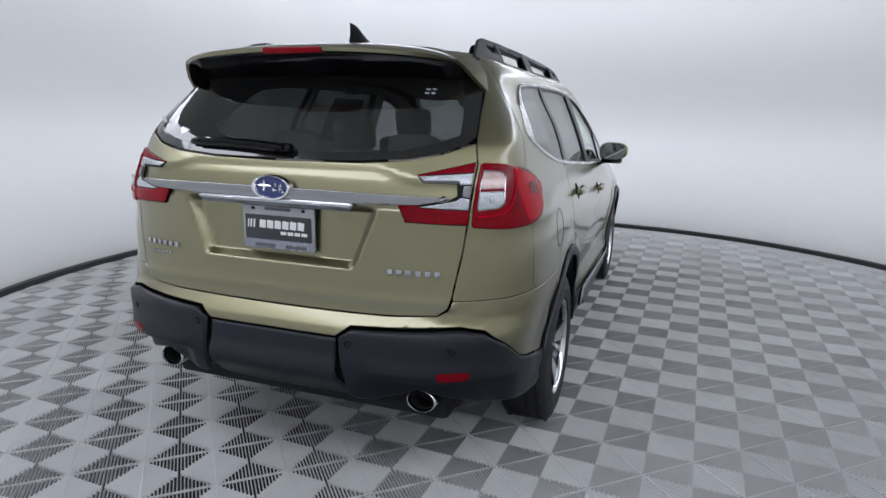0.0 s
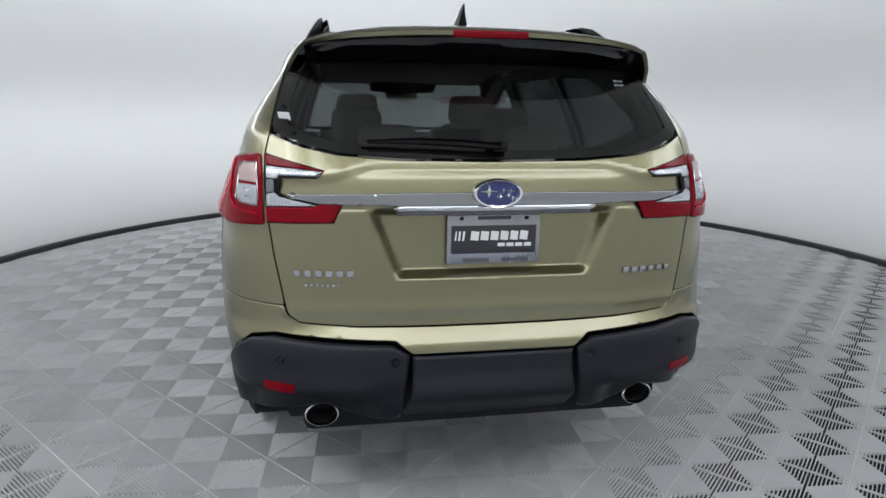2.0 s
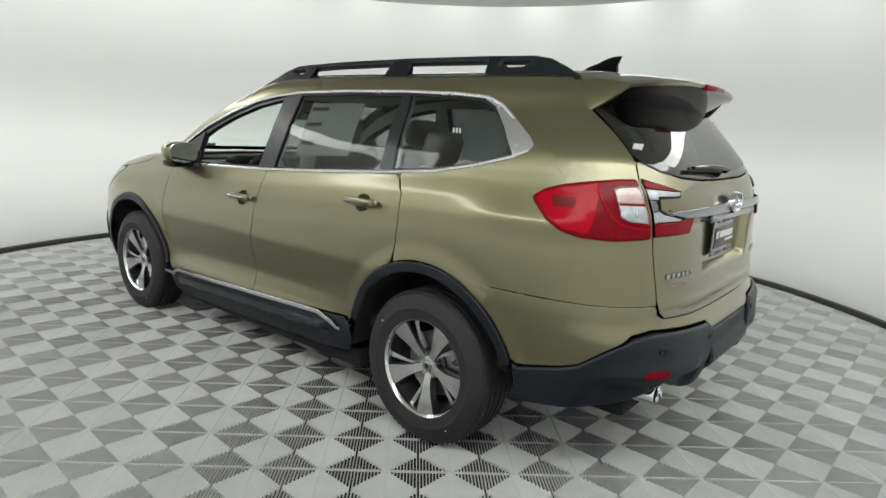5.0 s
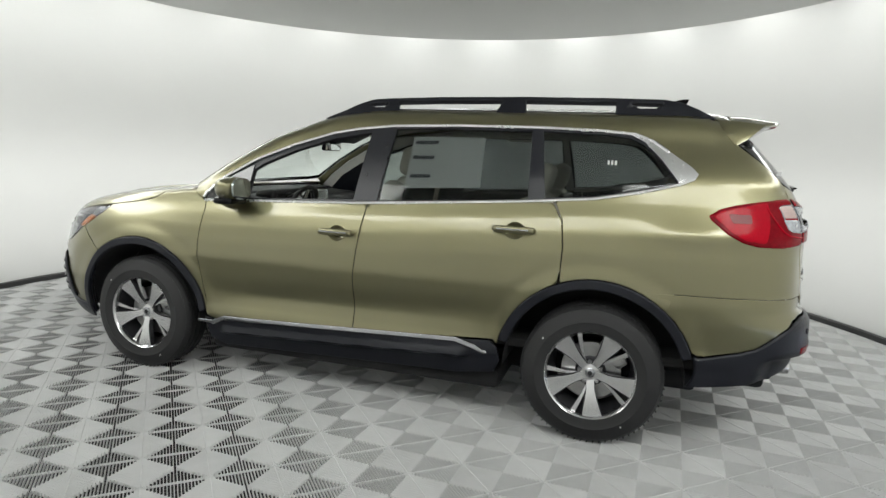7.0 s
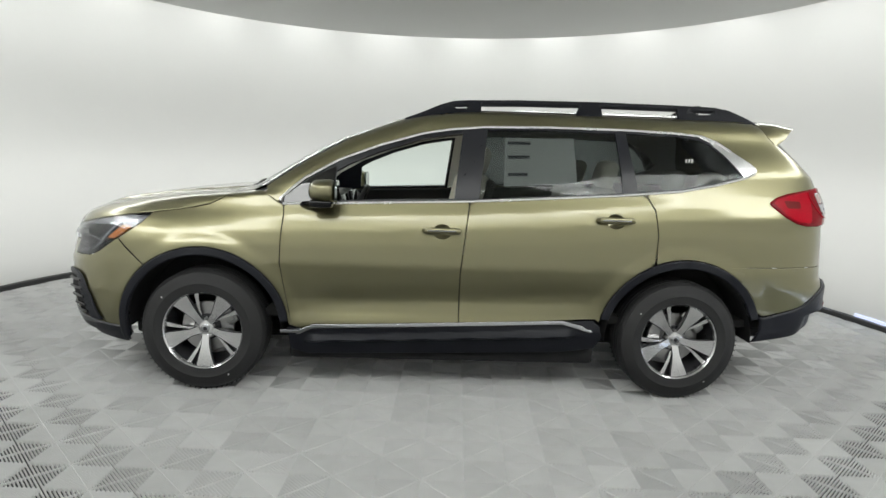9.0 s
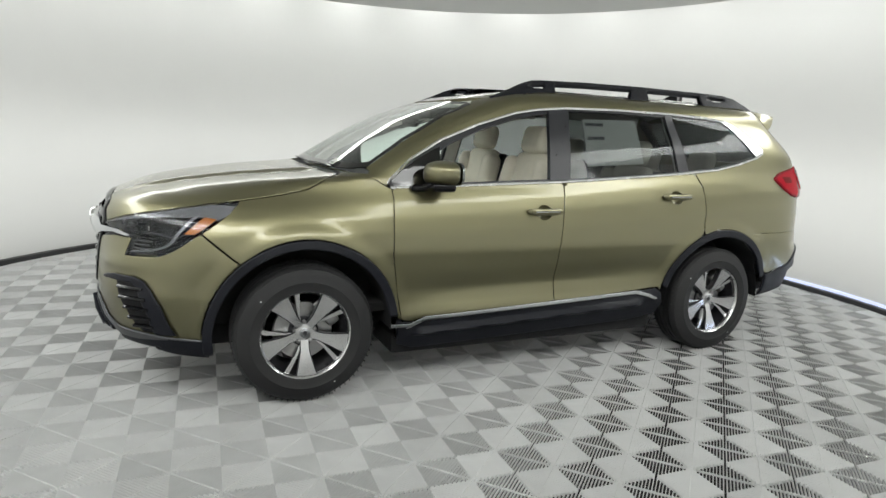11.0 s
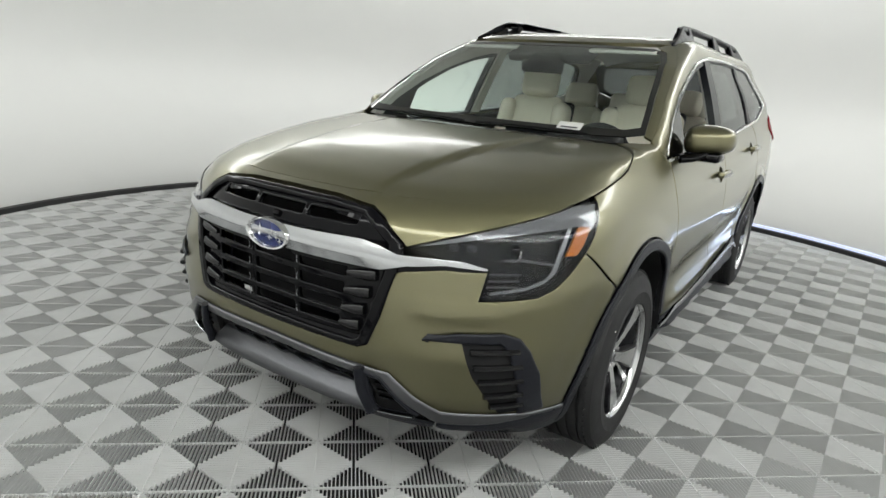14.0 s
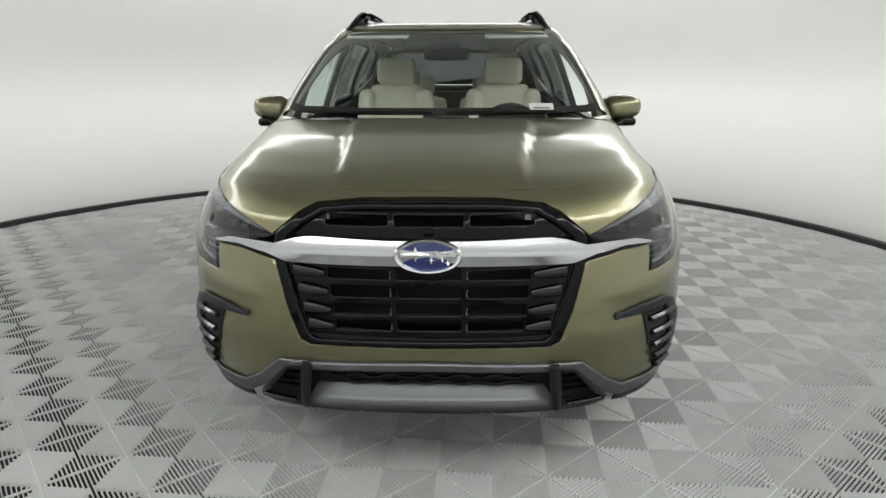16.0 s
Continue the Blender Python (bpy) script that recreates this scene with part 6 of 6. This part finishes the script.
def seat(x, y, z, w, back_h, lean, head=True, leather=LEATHER):
    """A seat whose back meets the cushion at (x, y, z)."""
    st = part("seat", cushion((w, 0.52, 0.15), (x, y + 0.27, z), Matrix.Rotation(0.10, 4, "X"), 0.06), leather, car, "beige leather seat", 60)
    m = Matrix.Translation((x, y, z)) @ Matrix.Rotation(lean, 4, "X")
    bk = cushion((w * 0.70, 0.11, back_h), (0, 0, back_h / 2), None, 0.05)
    bmesh.ops.transform(bk, matrix=m, verts=bk.verts)
    part("backrest", bk, leather, st, "beige leather backrest", 60)
    for s in (-1, 1):
        b = cushion((w * 0.22, 0.15, back_h * 0.93), (s * w * 0.40, 0.035, back_h * 0.47), Matrix.Rotation(-s * 0.06, 4, "Y"), 0.06)
        bmesh.ops.transform(b, matrix=m, verts=b.verts)
        part("bolster", b, leather, st, "", 60)
    shell_ = cushion((w * 0.92, 0.06, back_h * 0.95), (0, -0.055, back_h / 2), None, 0.03)
    bmesh.ops.transform(shell_, matrix=m, verts=shell_.verts)
    part("back_shell", shell_, DARK_TRIM, st, "black seat back shell", 60)
    if head:
        h = cushion((w * 0.50, 0.11, 0.185), (0, 0.03, back_h + 0.085), None, 0.05)
        bmesh.ops.transform(h, matrix=m, verts=h.verts)
        part("headrest", h, leather, st, "beige leather headrest", 60)
        for s in (-1, 1):
            p = tube([m @ Vector((s * 0.05, 0.02, back_h - 0.03)), m @ Vector((s * 0.05, 0.025, back_h + 0.06))], 0.006)
            part("headrest_post", p, ALLOY_DARK, st)
    return st


for x in (-0.37, 0.37):
    seat(x, -0.09, 0.74, 0.53, 0.62, 0.24)
for x in (-0.40, 0.40):
    seat(x, -0.92, 0.74, 0.52, 0.56, 0.28)
for x in (-0.30, 0.30):
    seat(x, -1.72, 0.78, 0.48, 0.46, 0.26)
# mirror and camera housing behind the windscreen
rv = part("interior_mirror", cushion((0.25, 0.03, 0.07), (0, 0.56, 1.515), Matrix.Rotation(0.12, 4, "X"), 0.014), GLOSS_BLACK, car, "black interior mirror")
part("mirror_glass", block((0.23, 0.003, 0.055), (0, 0.542, 1.513), 0.001, Matrix.Rotation(0.12, 4, "X")), CHROME, rv)
part("mirror_stem", tube([(0, 0.57, 1.53), (0, 0.62, 1.57)], 0.012), GLOSS_BLACK, rv)
cm = part("camera_housing", cushion((0.50, 0.16, 0.05), (0, 0.44, 1.592), Matrix.Rotation(-0.45, 4, "X"), 0.02), DARK_TRIM, car, "black camera housing behind the windscreen")
part("housing_cover", cushion((0.16, 0.10, 0.05), (0, 0.54, 1.555), Matrix.Rotation(-0.45, 4, "X"), 0.02), GLOSS_BLACK, cm)
for s in (-1, 1):
    part("sun_visor", cushion((0.36, 0.15, 0.018), (s * 0.40, 0.40, 1.628), Matrix.Rotation(-0.25, 4, "X"), 0.008), HEADLINER, car, "light grey folded sun visor")
for s in (-1, 1):
    part("grab_handle", tube([(s * 0.60, y, z) for y, z in ((-0.62, 1.64), (-0.64, 1.612), (-0.80, 1.612), (-0.82, 1.64))], 0.010), HEADLINER, car)
# wiper arms at the foot of the windscreen
for x0, x1 in ((0.62, 0.05), (-0.02, -0.56)):
    pts = [Vector(ends(1, 0.012)(np.array([x0 + (x1 - x0) * t]), np.array([1.229 + 0.006 * math.sin(3 * t)]))[0]) for t in np.linspace(0, 1, 7)]
    part("front_wiper", tube(pts, 0.005, 0.005, 6), GLOSS_BLACK, car, "black windscreen wiper")
sheet("cowl", [(0.765, 1.19), (0.69, 1.228), (0.45, 1.236), (0.2, 1.261), (0.0, 1.268), (-0.2, 1.261), (-0.45, 1.236), (-0.69, 1.228), (-0.765, 1.19), (-0.77, 1.09), (-0.5, 1.13), (0.0, 1.17), (0.5, 1.13), (0.77, 1.09)],
      lambda a, b: np.stack([a, b, 1.192 + (1.26 - b) * 0.10 - 0.02 * np.abs(a) ** 2], -1), GLOSS_BLACK, car, gap=0.04, thick=0.02, label="black cowl below the windscreen")

# paper sheet behind the rear door window
sticker = [(-0.335, 1.285), (-0.78, 1.31), (-0.77, 1.585), (-0.345, 1.578)]
stk = sheet("window_sheet", sticker, side(-0.019), PAPER, car, gap=0.1, thick=0.001, label="printed paper sheet behind the rear door glass")
for z, y0, y1 in ((1.555, -0.36, -0.50), (1.47, -0.36, -0.49), (1.365, -0.36, -0.48)):
    sheet("sheet_print", [(y0, z), (y1, z + 0.004), (y1, z - 0.016), (y0, z - 0.02)], side(-0.0165), INK, stk, gap=0.1, thick=0.001)
for i in range(3):
    part("quarter_glass_print", block((0.001, 0.010, 0.022), (-float(half(-1.45 - 0.018 * i, 1.475)) + 0.0045 - 0.012, -1.45 - 0.018 * i, 1.475), 0.0002), PAPER, car)
# ---- floor of ribbed interlocking tiles ----
CELL, TURN = 0.2005, radians(-3.0)
SHIFT = (0.355, 0.137)
RIB_H, RIBS = 0.018, 20              # depth of a rib, ribs across one cell
RIB = ((-0.0022, -RIB_H), (-0.0017, -0.0060), (-0.0013, -0.0020), (-0.0004, 0.0), (0.0004, 0.0), (0.0013, -0.0020), (0.0017, -0.0060), (0.0022, -RIB_H))


def tile_mesh():
    """A tile of four cells; the ribs run diagonally, have rounded crowns and meet those of the next cell in a mitre."""
    verts, faces = [], []

    def quad(a, b, c, d):
        k = len(verts)
        verts.extend((a, b, c, d))
        faces.append((k, k + 1, k + 2, k + 3))
    gap = 2 * CELL / RIBS
    for i in (-1, 0):
        for j in (-1, 0):
            up = (i + j) % 2 == 1

            def put(x, y, z):
                return ((x if up else CELL - x) + i * CELL, y + j * CELL, z)
            for k in range(RIBS):
                c = -CELL + gap * (k + 0.5)
                if abs(c) > CELL - 0.008:
                    continue
                lines = []
                for off, z in RIB:
                    e = c + off * math.sqrt(2)
                    x0, x1 = max(0.0, -e) - 0.0002, min(CELL, CELL - e) + 0.0002
                    lines.append((put(x0, x0 + e, z), put(x1, x1 + e, z)))
                for q, w in zip(lines, lines[1:]):
                    quad(q[0], q[1], w[1], w[0])
            # brace across the ribs
            w = 0.0012
            for (p, zp), (r, zr) in (((-w, -0.012), (-w, -0.0016)), ((-w, -0.0016), (w, -0.0016)), ((w, -0.0016), (w, -0.012))):
                a, b = 0.003, CELL - 0.003
                quad(put(a + p, b + p, zp), put(b + p, a + p, zp), put(b + r, a + r, zr), put(a + r, b + r, zr))
    return verts, faces


tv, tf = tile_mesh()
tile_me = bpy.data.meshes.new("tile")
tile_me.from_pydata(tv, [], tf)
tile_bm = bmesh.new()
tile_bm.from_mesh(tile_me)
for f in tile_bm.faces:
    if f.normal.z < -0.01:
        f.normal_flip()
tile_bm.to_mesh(tile_me)
tile_bm.free()
tile_me.materials.append(TILE)
spin = Matrix.Rotation(TURN, 4, "Z")
spots_ = []
for i in range(-16, 17):
    for j in range(-16, 17):
        p = spin @ Vector(((2 * i + SHIFT[0]) * CELL, (2 * j + SHIFT[1]) * CELL, 0))
        r = (p - BOOTH).length
        if r < FLOOR_R + 0.24:
            spots_.append((r, p))
spots_.sort(key=lambda q: q[0])
floor = tagged(part("floor", shell([(0.001, -RIB_H), (FLOOR_R + 0.15, -RIB_H), (FLOOR_R + 0.15, -0.06), (0.001, -0.06)]), SUBFLOOR), "dark floor under light grey ribbed plastic tiles", "floor", kind="structure")
for r, p in spots_[:300]:
    ob = new("tile", tile_me)
    ob.matrix_basis = Matrix.Translation(p) @ spin
    ob.parent = floor
rest_v, rest_f = [], []
for r, p in spots_[300:]:
    k = len(rest_v)
    m = Matrix.Translation(p) @ spin
    rest_v += [tuple(m @ Vector(q)) for q in tv]
    rest_f += [tuple(i + k for i in f) for f in tf]
rest_me = bpy.data.meshes.new("outer_tiles")
rest_me.from_pydata(rest_v, [], rest_f)
tagged(link("outer_tiles", rest_me, TILE, floor, "light grey ribbed tiles along the wall"), kind="stuff")
